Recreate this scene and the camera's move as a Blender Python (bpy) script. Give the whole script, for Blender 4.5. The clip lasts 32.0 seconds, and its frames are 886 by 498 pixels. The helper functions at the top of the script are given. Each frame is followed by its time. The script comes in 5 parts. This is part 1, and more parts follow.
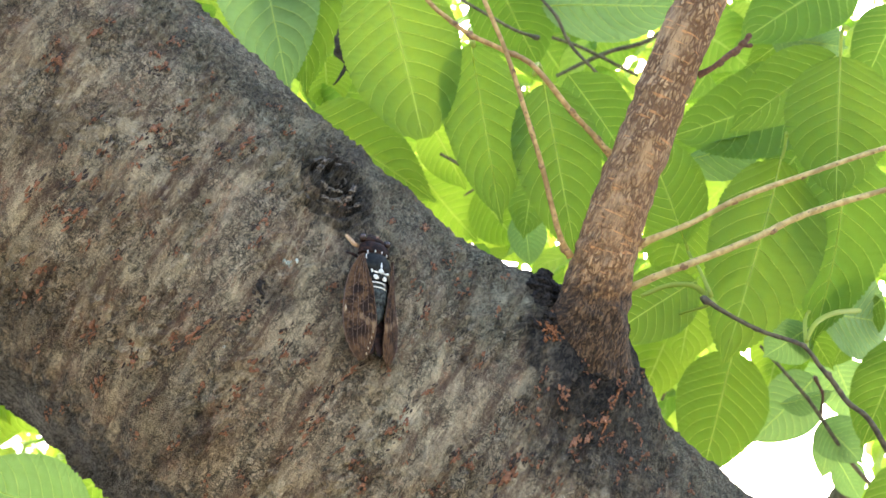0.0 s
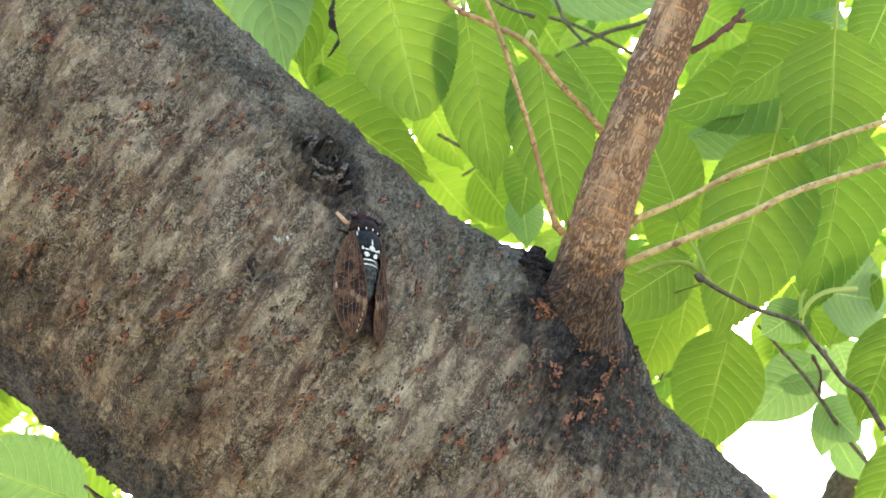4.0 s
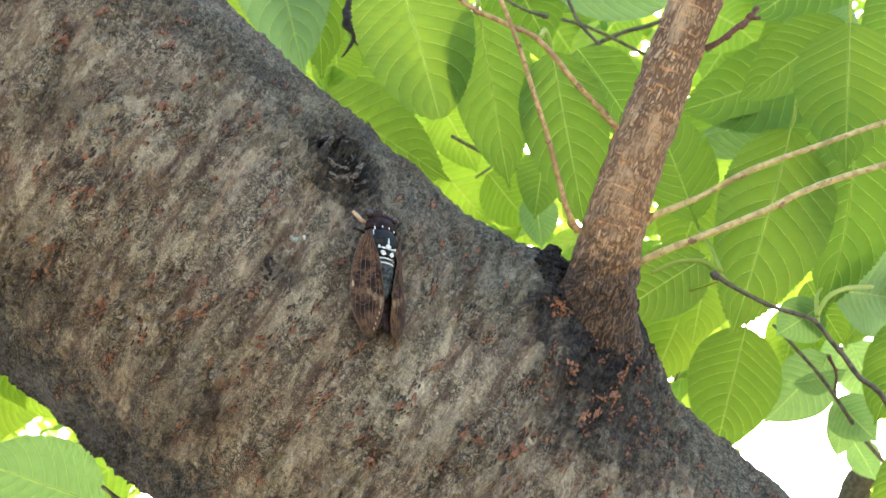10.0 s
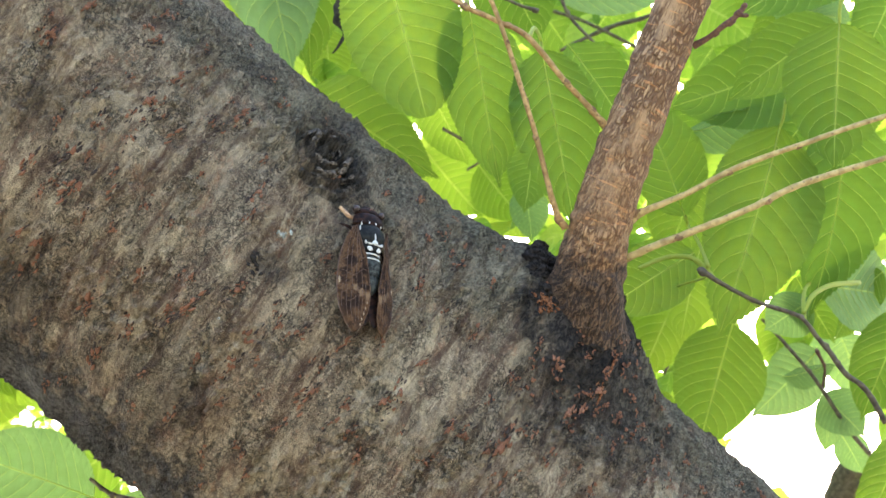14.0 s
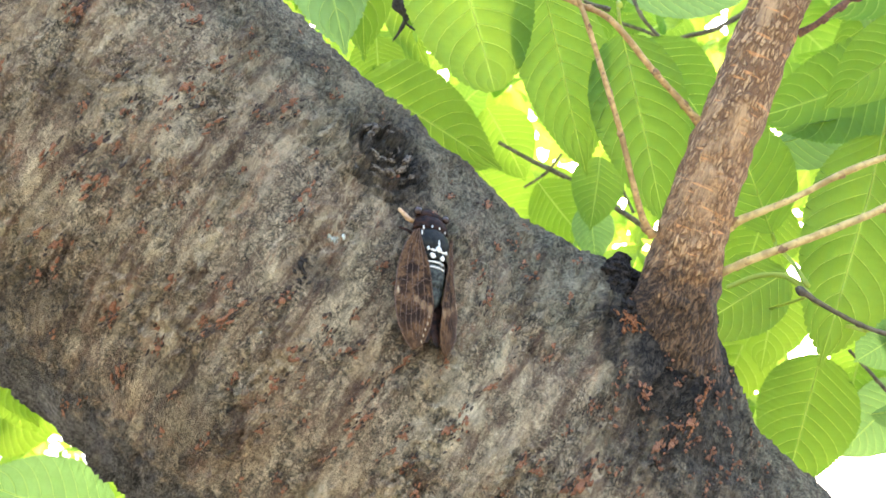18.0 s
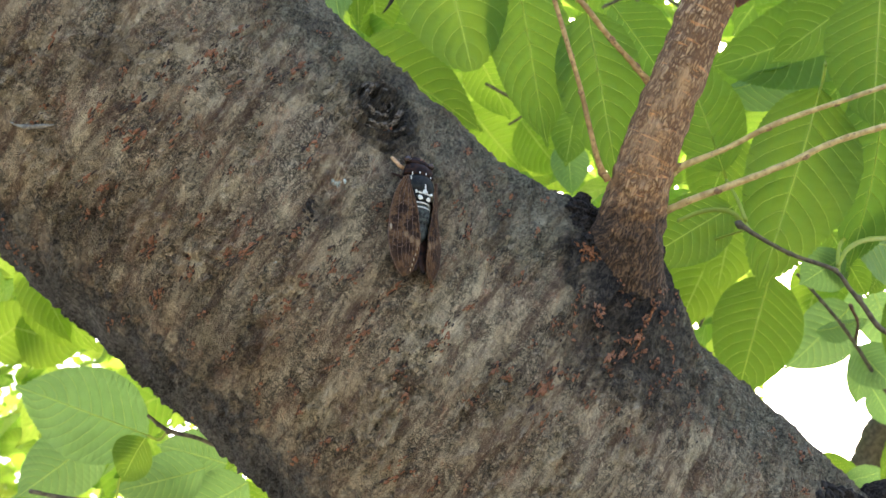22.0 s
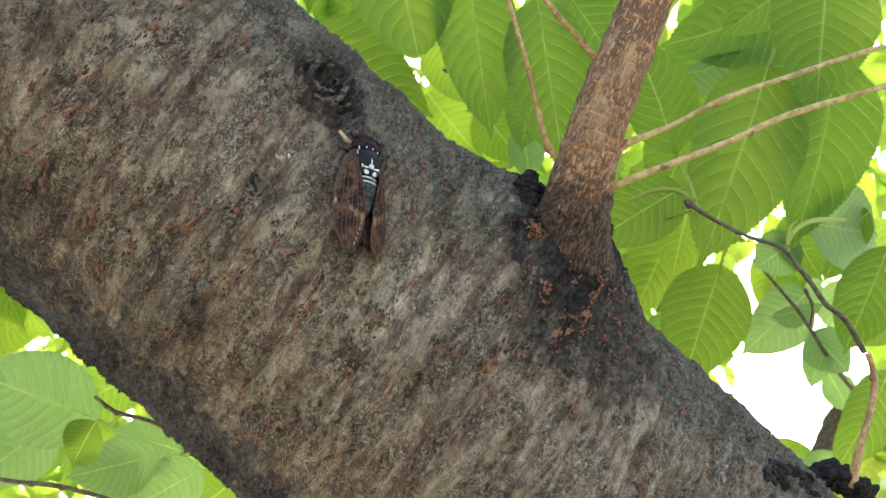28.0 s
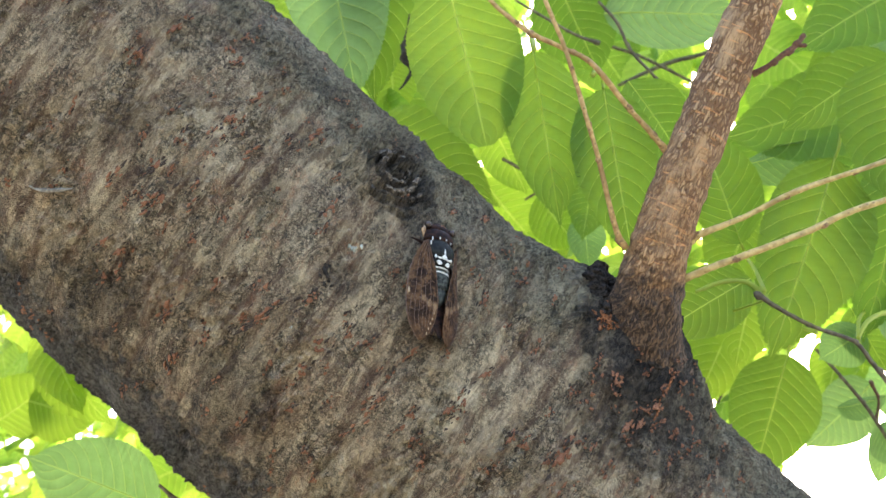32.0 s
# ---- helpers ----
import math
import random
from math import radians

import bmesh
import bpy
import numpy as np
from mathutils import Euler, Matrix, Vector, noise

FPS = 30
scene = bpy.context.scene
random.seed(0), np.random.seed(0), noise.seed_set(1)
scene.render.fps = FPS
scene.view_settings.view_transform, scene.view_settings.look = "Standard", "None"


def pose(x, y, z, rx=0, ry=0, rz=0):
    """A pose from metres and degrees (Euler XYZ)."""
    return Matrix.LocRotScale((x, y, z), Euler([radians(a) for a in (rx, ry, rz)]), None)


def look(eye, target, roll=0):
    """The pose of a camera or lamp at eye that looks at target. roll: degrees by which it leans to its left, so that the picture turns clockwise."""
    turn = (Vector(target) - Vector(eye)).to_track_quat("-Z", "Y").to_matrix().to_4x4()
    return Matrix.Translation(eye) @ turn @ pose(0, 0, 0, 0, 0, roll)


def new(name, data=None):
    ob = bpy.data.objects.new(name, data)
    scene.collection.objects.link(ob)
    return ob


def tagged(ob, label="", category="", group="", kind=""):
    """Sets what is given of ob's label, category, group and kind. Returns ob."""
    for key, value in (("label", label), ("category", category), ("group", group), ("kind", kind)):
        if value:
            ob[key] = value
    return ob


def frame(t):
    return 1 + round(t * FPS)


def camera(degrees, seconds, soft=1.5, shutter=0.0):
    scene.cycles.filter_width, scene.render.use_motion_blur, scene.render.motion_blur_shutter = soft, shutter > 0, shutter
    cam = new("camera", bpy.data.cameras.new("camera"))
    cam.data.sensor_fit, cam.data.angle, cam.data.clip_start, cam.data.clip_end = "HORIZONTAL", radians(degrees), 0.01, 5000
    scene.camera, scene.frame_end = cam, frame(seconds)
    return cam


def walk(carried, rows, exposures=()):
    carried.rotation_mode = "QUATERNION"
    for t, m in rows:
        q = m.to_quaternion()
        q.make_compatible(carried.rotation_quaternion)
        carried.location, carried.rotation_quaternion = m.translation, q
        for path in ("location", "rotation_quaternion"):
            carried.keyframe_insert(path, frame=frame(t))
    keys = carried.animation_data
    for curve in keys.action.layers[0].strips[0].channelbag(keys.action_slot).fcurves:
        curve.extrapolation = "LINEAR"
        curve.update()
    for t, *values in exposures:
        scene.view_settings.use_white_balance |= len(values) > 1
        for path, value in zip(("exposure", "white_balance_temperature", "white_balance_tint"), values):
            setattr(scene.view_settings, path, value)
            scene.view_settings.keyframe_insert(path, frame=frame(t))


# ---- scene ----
cam = camera(38.0, 32.0, soft=1.5)
cam.data.dof.use_dof, cam.data.dof.focus_distance, cam.data.dof.aperture_fstop = True, 0.635, 21.0
# how the camera brightens its picture on the way
EXPOSURES = ((0, 2.66, 6300, 14), (13, 2.66, 6300, 14), (14.5, 2.54, 6300, 14), (16.5, 3.06, 6300, 14), (19.5, 3.07, 6300, 14), (21, 2.26, 6300, 14), (26.5, 2.26, 6300, 14), (29, 2.46, 6300, 14), (32, 2.56, 6300, 14))
PATH = [
    (0, (0.0013, -0.5149, 1.5024), (0.0005, 0.3512, 2.0023), 0.01),
    (0.5, (0.0057, -0.5169, 1.5043), (-0.0046, 0.3527, 1.9979), 0.39),
    (1, (0.0061, -0.5148, 1.5036), (-0.0061, 0.3555, 1.9959), 0.64),
    (1.5, (0.0066, -0.5109, 1.5014), (-0.0051, 0.3604, 1.9921), 0.66),
    (2, (0.0072, -0.5083, 1.4989), (-0.0051, 0.3639, 1.9878), 0.63),
    (2.5, (0.0072, -0.5082, 1.4989), (-0.0023, 0.3665, 1.9836), 0.35),
    (4.5, (0.0091, -0.5151, 1.5007), (0.0014, 0.3525, 1.9978), -0.07),
    (5, (0.0085, -0.5185, 1.5025), (-0.0032, 0.3442, 2.0082), -0.21),
    (5.5, (0.0067, -0.5171, 1.5027), (-0.0084, 0.3438, 2.0113), -0.03),
    (6, (0.0044, -0.5131, 1.5014), (-0.0117, 0.3490, 2.0078), 0.17),
    (6.5, (0.0026, -0.5073, 1.4979), (-0.0145, 0.3581, 1.9987), 0.33),
    (7, (0.0029, -0.5024, 1.4953), (-0.0163, 0.3715, 1.9810), 0.58),
    (7.5, (0.0038, -0.5009, 1.4942), (-0.0165, 0.3811, 1.9650), 0.68),
    (8, (0.0050, -0.5008, 1.4935), (-0.0113, 0.3784, 1.9698), 0.50),
    (8.5, (0.0064, -0.5046, 1.4945), (-0.0080, 0.3707, 1.9778), 0.30),
    (9, (0.0088, -0.5088, 1.4961), (-0.0095, 0.3634, 1.9850), 0.29),
    (9.5, (0.0071, -0.5098, 1.4970), (-0.0098, 0.3609, 1.9886), 0.18),
    (10, (0.0064, -0.5108, 1.4960), (-0.0086, 0.3584, 1.9903), 0.00),
    (10.5, (0.0052, -0.5110, 1.4954), (-0.0115, 0.3575, 1.9907), -0.00),
    (11, (0.0047, -0.5111, 1.4958), (-0.0135, 0.3580, 1.9901), 0.20),
    (11.5, (0.0043, -0.5115, 1.4962), (-0.0143, 0.3577, 1.9903), 0.49),
    (12, (0.0055, -0.5115, 1.4968), (-0.0108, 0.3597, 1.9875), 0.44),
    (12.5, (0.0076, -0.5112, 1.4982), (-0.0092, 0.3628, 1.9839), 0.61),
    (13, (0.0083, -0.5126, 1.5007), (-0.0119, 0.3655, 1.9789), 0.92),
    (13.5, (0.0082, -0.5118, 1.5007), (-0.0104, 0.3641, 1.9828), 0.74),
    (14, (0.0108, -0.5136, 1.4986), (-0.0012, 0.3602, 1.9848), 0.17),
    (14.5, (0.0090, -0.5119, 1.4941), (-0.0034, 0.3742, 1.9573), 0.08),
    (16.5, (-0.0035, -0.4022, 1.5469), (-0.0695, 0.4591, 2.0507), 2.47),
    (17, (-0.0050, -0.4440, 1.5218), (-0.0522, 0.4105, 2.0392), 1.99),
    (17.5, (-0.0061, -0.4439, 1.5226), (-0.0452, 0.4102, 2.0412), 1.75),
    (18, (-0.0058, -0.4446, 1.5226), (-0.0443, 0.4135, 2.0346), 1.74),
    (18.5, (-0.0044, -0.4444, 1.5225), (-0.0426, 0.4143, 2.0336), 1.65),
    (19, (-0.0035, -0.4454, 1.5225), (-0.0392, 0.4125, 2.0350), 1.70),
    (19.5, (0.0010, -0.4502, 1.5270), (-0.0352, 0.4111, 2.0338), 1.70),
    (20, (0.0066, -0.5321, 1.4894), (-0.0291, 0.3381, 1.9808), 1.63),
    (20.5, (0.0097, -0.5361, 1.4887), (-0.0257, 0.3464, 1.9578), 1.67),
    (21, (0.0076, -0.5374, 1.4851), (-0.0313, 0.3525, 1.9396), 1.68),
    (21.5, (0.0051, -0.5362, 1.4840), (-0.0343, 0.3537, 1.9384), 1.71),
    (22, (0.0046, -0.5342, 1.4833), (-0.0332, 0.3550, 1.9393), 1.69),
    (22.5, (0.0060, -0.5298, 1.4828), (-0.0282, 0.3565, 1.9446), 1.54),
    (23, (0.0057, -0.5270, 1.4795), (-0.0228, 0.3560, 1.9479), 1.39),
    (23.5, (0.0113, -0.5304, 1.4799), (-0.0218, 0.3533, 1.9469), 1.57),
    (24, (0.0135, -0.5321, 1.4798), (-0.0203, 0.3517, 1.9465), 1.63),
    (24.5, (0.0176, -0.5308, 1.4809), (-0.0123, 0.3545, 1.9449), 1.39),
    (25, (0.0195, -0.5285, 1.4807), (-0.0073, 0.3583, 1.9420), 1.27),
    (25.5, (0.0208, -0.5270, 1.4804), (-0.0065, 0.3632, 1.9352), 1.30),
    (26, (0.0196, -0.5258, 1.4793), (-0.0051, 0.3652, 1.9328), 1.25),
    (26.5, (0.0204, -0.5259, 1.4757), (0.0032, 0.3633, 1.9330), 1.03),
    (28.5, (0.0182, -0.5247, 1.4738), (-0.0014, 0.3641, 1.9316), 1.17),
    (29, (0.0116, -0.5237, 1.4739), (-0.0112, 0.3341, 1.9875), 1.06),
    (29.5, (0.0051, -0.5219, 1.4735), (-0.0302, 0.3308, 1.9947), 1.34),
    (30, (0.0026, -0.5209, 1.4721), (-0.0414, 0.3317, 1.9928), 1.71),
    (30.5, (0.0011, -0.5198, 1.4725), (-0.0412, 0.3358, 1.9884), 1.70),
    (31, (0.0001, -0.5189, 1.4726), (-0.0437, 0.3382, 1.9859), 1.82),
    (31.5, (0.0008, -0.5209, 1.4734), (-0.0433, 0.3349, 1.9888), 2.04),
    (32, (0.0038, -0.5270, 1.4765), (-0.0465, 0.3295, 1.9903), 2.50),
]
walk(cam, [(t, look(eye, target, roll)) for t, eye, target, roll in PATH], EXPOSURES)

# ---------------------------------------------------------------- light
SUN_UP, SUN_TURN = 33.0, 8.0      # degrees above the horizon; turned from +y towards +x
world = bpy.data.worlds.new("sky")
scene.world = world
world.use_nodes = True
wn = world.node_tree.nodes
sky = wn.new("ShaderNodeTexSky")
sky.sky_type, sky.sun_disc = "NISHITA", False
sky.sun_elevation, sky.sun_rotation = radians(SUN_UP), radians(SUN_TURN)
sky.air_density, sky.dust_density, sky.ozone_density = 1.0, 3.5, 1.0
wn["Background"].inputs["Strength"].default_value = 0.15
world.node_tree.links.new(sky.outputs[0], wn["Background"].inputs["Color"])
sun = new("sun", bpy.data.lights.new("sun", "SUN"))
sun.data.energy, sun.data.angle, sun.data.color = 3.2, radians(11.0), (1.0, 0.95, 0.86)
su, st = radians(SUN_UP), radians(SUN_TURN)
sun.matrix_world = look((0, 0, 8), (-math.sin(st) * math.cos(su), -math.cos(st) * math.cos(su), 8 - math.sin(su)))


# ---------------------------------------------------------------- materials
class Nodes:
    """Short hand for building one node material."""

    def __init__(self, name):
        self.mat = bpy.data.materials.new(name)
        self.mat.use_nodes = True
        self.tree = self.mat.node_tree
        self.bsdf = self.tree.nodes["Principled BSDF"]
        self.out = self.tree.nodes["Material Output"]

    def put(self, sock, value):
        if isinstance(value, bpy.types.NodeSocket):
            self.tree.links.new(value, sock)
        elif isinstance(value, tuple) and len(value) == 3 and sock.type == "RGBA":
            sock.default_value = (*value, 1)
        else:
            sock.default_value = value

    def node(self, kind, **given):
        n = self.tree.nodes.new(kind)
        for key, value in given.items():
            self.put(n.inputs[key], value)
        return n

    def uv(self):
        return self.tree.nodes.new("ShaderNodeUVMap").outputs[0]

    def obj(self):
        return self.tree.nodes.new("ShaderNodeTexCoord").outputs["Object"]

    def rand(self):
        return self.tree.nodes.new("ShaderNodeObjectInfo").outputs["Random"]

    def island(self):
        return self.tree.nodes.new("ShaderNodeNewGeometry").outputs["Random Per Island"]

    def mapped(self, vec, scale, turn=0.0, shift=(0, 0, 0)):
        if turn:
            r = self.node("ShaderNodeMapping", Vector=vec)
            r.inputs["Rotation"].default_value = (0, 0, radians(turn))
            vec = r.outputs[0]
        n = self.node("ShaderNodeMapping", Vector=vec)
        n.inputs["Scale"].default_value, n.inputs["Location"].default_value = scale, shift
        return n.outputs[0]

    def noise(self, vec, scale, detail=3.0, rough=0.55, warp=0.0):
        n = self.node("ShaderNodeTexNoise", Vector=vec, Scale=scale, Detail=detail, Roughness=rough, Distortion=warp)
        return n.outputs[0]

    def cells(self, vec, scale, jitter=1.0):
        return self.node("ShaderNodeTexVoronoi", Vector=vec, Scale=scale, Randomness=jitter).outputs["Distance"]

    def ramp(self, value, low, high, a=0.0, b=1.0):
        n = self.node("ShaderNodeMapRange", Value=value)
        n.inputs[1].default_value, n.inputs[2].default_value = low, high
        n.inputs[3].default_value, n.inputs[4].default_value = a, b
        n.interpolation_type = "SMOOTHSTEP"
        return n.outputs[0]

    def math(self, op, a, b=0.0):
        n = self.tree.nodes.new("ShaderNodeMath")
        n.operation = op
        self.put(n.inputs[0], a)
        self.put(n.inputs[1], b)
        return n.outputs[0]

    def mix(self, fac, a, b, how="MIX"):
        n = self.tree.nodes.new("ShaderNodeMix")
        n.data_type, n.blend_type = "RGBA", how
        self.put(n.inputs[0], fac)
        self.put(n.inputs[6], a)
        self.put(n.inputs[7], b)
        return n.outputs[2]

    def near(self, vec, place, size, wobble):
        """1 at a place of the bark sheet, 0 past its size; wobble: a noise that frays the edge."""
        d = self.node("ShaderNodeVectorMath", **{"Vector": self.mapped(vec, (1 / size[0], 1 / size[1], 0), 0, (-place[0] / size[0], -place[1] / size[1], 0))})
        d.operation = "LENGTH"
        return self.ramp(self.math("ADD", d.outputs["Value"], wobble), 1.15, 0.55)

    def bump(self, height, strength, far, under=None):
        n = self.node("ShaderNodeBump", Height=height, Strength=strength, Distance=far)
        if under is not None:
            self.put(n.inputs["Normal"], under)
        return n.outputs[0]

    def done(self, colour, rough, normal=None, metal=0.0, spec=None):
        self.put(self.bsdf.inputs["Base Color"], colour)
        self.put(self.bsdf.inputs["Roughness"], rough)
        self.put(self.bsdf.inputs["Metallic"], metal)
        if spec is not None:
            self.put(self.bsdf.inputs["Specular IOR Level"], spec)
        if normal is not None:
            self.put(self.bsdf.inputs["Normal"], normal)
        return self.mat


def bark_material():
    n = Nodes("cherry_bark")
    uv = n.uv()                                              # metres: x round the limb, y down it
    fray = n.math("MULTIPLY", n.math("SUBTRACT", n.noise(uv, 90, 4, 0.6), 0.5), 1.6)
    # plates and crusts: cells on a warped sheet, drawn out round the limb
    stir = n.node("ShaderNodeTexNoise", Vector=uv, Scale=120.0, Detail=3.0)
    bent = n.node("ShaderNodeVectorMath", **{"Vector": stir.outputs["Color"]})
    bent.operation = "SCALE"
    bent.inputs["Scale"].default_value = 0.013
    warped = n.node("ShaderNodeVectorMath")
    n.put(warped.inputs[0], uv)
    n.put(warped.inputs[1], bent.outputs[0])
    sheet = n.mapped(warped.outputs[0], (1, 1, 0), 17)
    plate = n.node("ShaderNodeTexVoronoi", Vector=n.mapped(sheet, (130, 210, 0)), Scale=1.0)
    plate_tone = n.node("ShaderNodeSeparateXYZ", Vector=plate.outputs["Color"]).outputs[0]
    crust_cell = n.node("ShaderNodeTexVoronoi", Vector=n.mapped(sheet, (380, 520, 0)), Scale=1.0)
    crust_tone = n.node("ShaderNodeSeparateXYZ", Vector=crust_cell.outputs["Color"]).outputs[0]
    seam = n.node("ShaderNodeTexVoronoi", Vector=n.mapped(sheet, (380, 520, 0)), Scale=1.0)
    seam.feature = "DISTANCE_TO_EDGE"
    crack = n.ramp(seam.outputs["Distance"], 0.16, 0.03)
    wide = n.noise(n.mapped(uv, (15, 50, 1), 15), 1.0, 5, 0.60, 0.4)      # bands round the limb
    mid = n.noise(n.mapped(uv, (72, 165, 1), 18), 1.0, 6, 0.70, 0.6)      # streaks
    scale_ = n.noise(n.mapped(uv, (300, 400, 1), 20), 1.0, 5, 0.72, 0.9)   # small scales
    grit = n.noise(uv, 1350, 3, 0.7)
    crust = n.noise(n.mapped(uv, (34, 62, 1), 12, (5, 9, 0)), 1.0, 4, 0.62)   # where it is rough and where smooth
    rough_here = n.ramp(crust, 0.43, 0.58)
    base = n.mix(n.ramp(wide, 0.40, 0.60), (0.195, 0.148, 0.115), (0.335, 0.285, 0.215))
    base = n.mix(n.ramp(plate_tone, 0.35, 0.95, 0.0, 0.35), base, (0.415, 0.365, 0.275))
    base = n.mix(n.ramp(plate_tone, 0.45, 0.05, 0.0, 0.40), base, (0.120, 0.086, 0.068))
    base = n.mix(n.ramp(mid, 0.53, 0.62, 0.0, 0.62), base, (0.50, 0.455, 0.340))
    base = n.mix(n.ramp(mid, 0.46, 0.36, 0.0, 0.80), base, (0.092, 0.068, 0.055))
    pale = n.noise(n.mapped(uv, (28, 104, 1), 17, (2.2, 0.4, 0)), 1.0, 6, 0.66, 0.6)        # long pale and dark stains round the limb
    base = n.mix(n.ramp(pale, 0.55, 0.62, 0.0, 0.75), base, (0.515, 0.480, 0.370))
    base = n.mix(n.ramp(pale, 0.455, 0.38, 0.0, 0.78), base, (0.110, 0.080, 0.064))
    moss = n.noise(n.mapped(uv, (20, 26, 1), 30, (3.1, 1.7, 0)), 1.0, 4, 0.6)
    base = n.mix(n.ramp(moss, 0.52, 0.64, 0.0, 0.35), base, (0.250, 0.245, 0.165))
    rust = n.math("MULTIPLY", n.ramp(n.noise(n.mapped(uv, (52, 95, 1), 14, (7, 2, 0)), 1.0, 4, 0.62), 0.53, 0.63), n.ramp(scale_, 0.46, 0.57))
    base = n.mix(n.math("MULTIPLY", rust, 0.55), base, (0.275, 0.115, 0.066))
    for place, size, much in (((0.0252, 0.1091), (0.024, 0.0065), 0.95), ((0.0300, 0.1020), (0.036, 0.013), 0.55), ((0.1110, 0.1140), (0.026, 0.009), 0.85), ((0.1040, 0.0990), (0.020, 0.006), 0.55), ((0.1340, -0.0238), (0.016, 0.010), 0.85), ((0.0655, -0.0627), (0.020, 0.007), 0.70), ((0.0404, -0.0762), (0.018, 0.006), 0.60), ((0.0393, 0.0024), (0.022, 0.007), 0.60), ((0.0291, 0.0458), (0.018, 0.009), 0.65), ((-0.0235, 0.0263), (0.016, 0.010), 0.45), ((0.0435, 0.1470), (0.022, 0.007), 0.55), ((0.0302, 0.2078), (0.018, 0.008), 0.75), ((0.0199, 0.1842), (0.018, 0.007), 0.55), ((0.0857, -0.0165), (0.030, 0.014), 0.45)):
        base = n.mix(n.math("MULTIPLY", n.near(uv, place, size, fray), n.ramp(mid, 0.34, 0.52, 0.35 * much, much)), base, (0.57, 0.535, 0.42))
    # crusts: uneven crumbs parted by dark seams; crevice shade and highlights painted in
    crumb_tone = n.mix(crust_tone, (0.085, 0.062, 0.050), (0.47, 0.42, 0.325))
    base = n.mix(n.math("MULTIPLY", rough_here, 0.62), base, crumb_tone)
    base = n.mix(n.math("MULTIPLY", crack, n.ramp(crust, 0.40, 0.58, 0.12, 0.68)), base, (0.026, 0.029, 0.024))
    base = n.mix(n.math("MULTIPLY", n.ramp(scale_, 0.465, 0.38), n.ramp(crust, 0.38, 0.58, 0.35, 0.88)), base, (0.030, 0.030, 0.025))
    base = n.mix(n.ramp(scale_, 0.555, 0.64, 0.0, 0.45), base, (0.56, 0.515, 0.40))
    base = n.mix(n.ramp(grit, 0.56, 0.65, 0.0, 0.40), base, (0.62, 0.58, 0.46))
    base = n.mix(n.math("MULTIPLY", n.ramp(grit, 0.44, 0.35), n.ramp(crust, 0.35, 0.6, 0.30, 0.65)), base, (0.030, 0.023, 0.019))
    row = n.noise(n.mapped(uv, (26, 155, 1), 6, (4.3, 8.1, 0)), 1.0, 5, 0.63, 0.6)      # rows of pores that ring the limb
    base = n.mix(n.ramp(row, 0.47, 0.37, 0.0, 0.62), base, (0.085, 0.052, 0.040))
    base = n.mix(n.ramp(row, 0.54, 0.64, 0.0, 0.38), base, (0.46, 0.425, 0.345))
    base = n.mix(1.0, base, (1.60, 1.44, 1.20), "MULTIPLY")
    black = n.mix(n.ramp(scale_, 0.44, 0.60), (0.010, 0.009, 0.009), (0.085, 0.072, 0.060))
    black = n.mix(n.ramp(grit, 0.60, 0.70, 0.0, 0.5), black, (0.22, 0.20, 0.17))
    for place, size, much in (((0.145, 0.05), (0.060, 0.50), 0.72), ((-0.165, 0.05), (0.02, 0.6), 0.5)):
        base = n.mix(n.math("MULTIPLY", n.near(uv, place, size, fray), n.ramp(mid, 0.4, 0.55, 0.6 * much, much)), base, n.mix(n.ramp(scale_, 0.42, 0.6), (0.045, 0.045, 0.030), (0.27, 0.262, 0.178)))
    mossy_shade = n.mix(n.ramp(scale_, 0.42, 0.60), (0.020, 0.021, 0.022), (0.150, 0.152, 0.145))       # dark mossy band along the under side, with edge shade painted in
    mossy_shade = n.mix(n.ramp(grit, 0.58, 0.68, 0.0, 0.6), mossy_shade, (0.34, 0.34, 0.30))
    base = n.mix(n.math("MULTIPLY", n.near(uv, (-0.132, 0.06), (0.066, 0.60), fray), 0.88), base, mossy_shade)
    for place, size, much in (((0.1064, 0.0107), (0.024, 0.020), 0.85), ((0.1010, 0.0200), (0.022, 0.012), 0.7), ((0.0950, 0.0320), (0.014, 0.016), 0.65), ((0.1389, 0.0045), (0.030, 0.014), 0.6), ((0.1224, 0.1466), (0.030, 0.026), 0.95), ((0.1475, 0.1640), (0.036, 0.032), 0.97), ((0.1200, 0.1680), (0.026, 0.022), 0.8), ((0.1371, 0.1807), (0.026, 0.016), 0.7), ((0.1125, 0.1317), (0.014, 0.010), 0.7), ((0.1769, 0.1276), (0.045, 0.020), 0.9), ((0.1768, 0.1780), (0.030, 0.030), 0.8), ((0.1080, 0.1790), (0.046, 0.040), 0.58), ((0.1057, 0.2031), (0.036, 0.044), 0.52), ((0.0850, 0.1650), (0.036, 0.030), 0.40), ((-0.0550, -0.0522), (0.022, 0.026), 0.6), ((-0.0444, 0.0247), (0.030, 0.030), 0.45), ((0.0231, -0.0961), (0.016, 0.012), 0.5), ((0.1263, -0.0464), (0.012, 0.012), 0.5), ((0.0765, -0.0297), (0.014, 0.008), 0.35), ((0.0371, 0.0281), (0.008, 0.012), 0.5)):
        base = n.mix(n.math("MULTIPLY", n.near(uv, place, size, fray), n.ramp(mid, 0.30, 0.62, much, 0.78 * much)), base, black)
    nor = n.bump(mid, 0.9, 0.005)
    nor = n.bump(n.math("MULTIPLY", n.ramp(seam.outputs["Distance"], 0.0, 0.3), rough_here), 0.8, 0.0016, nor)
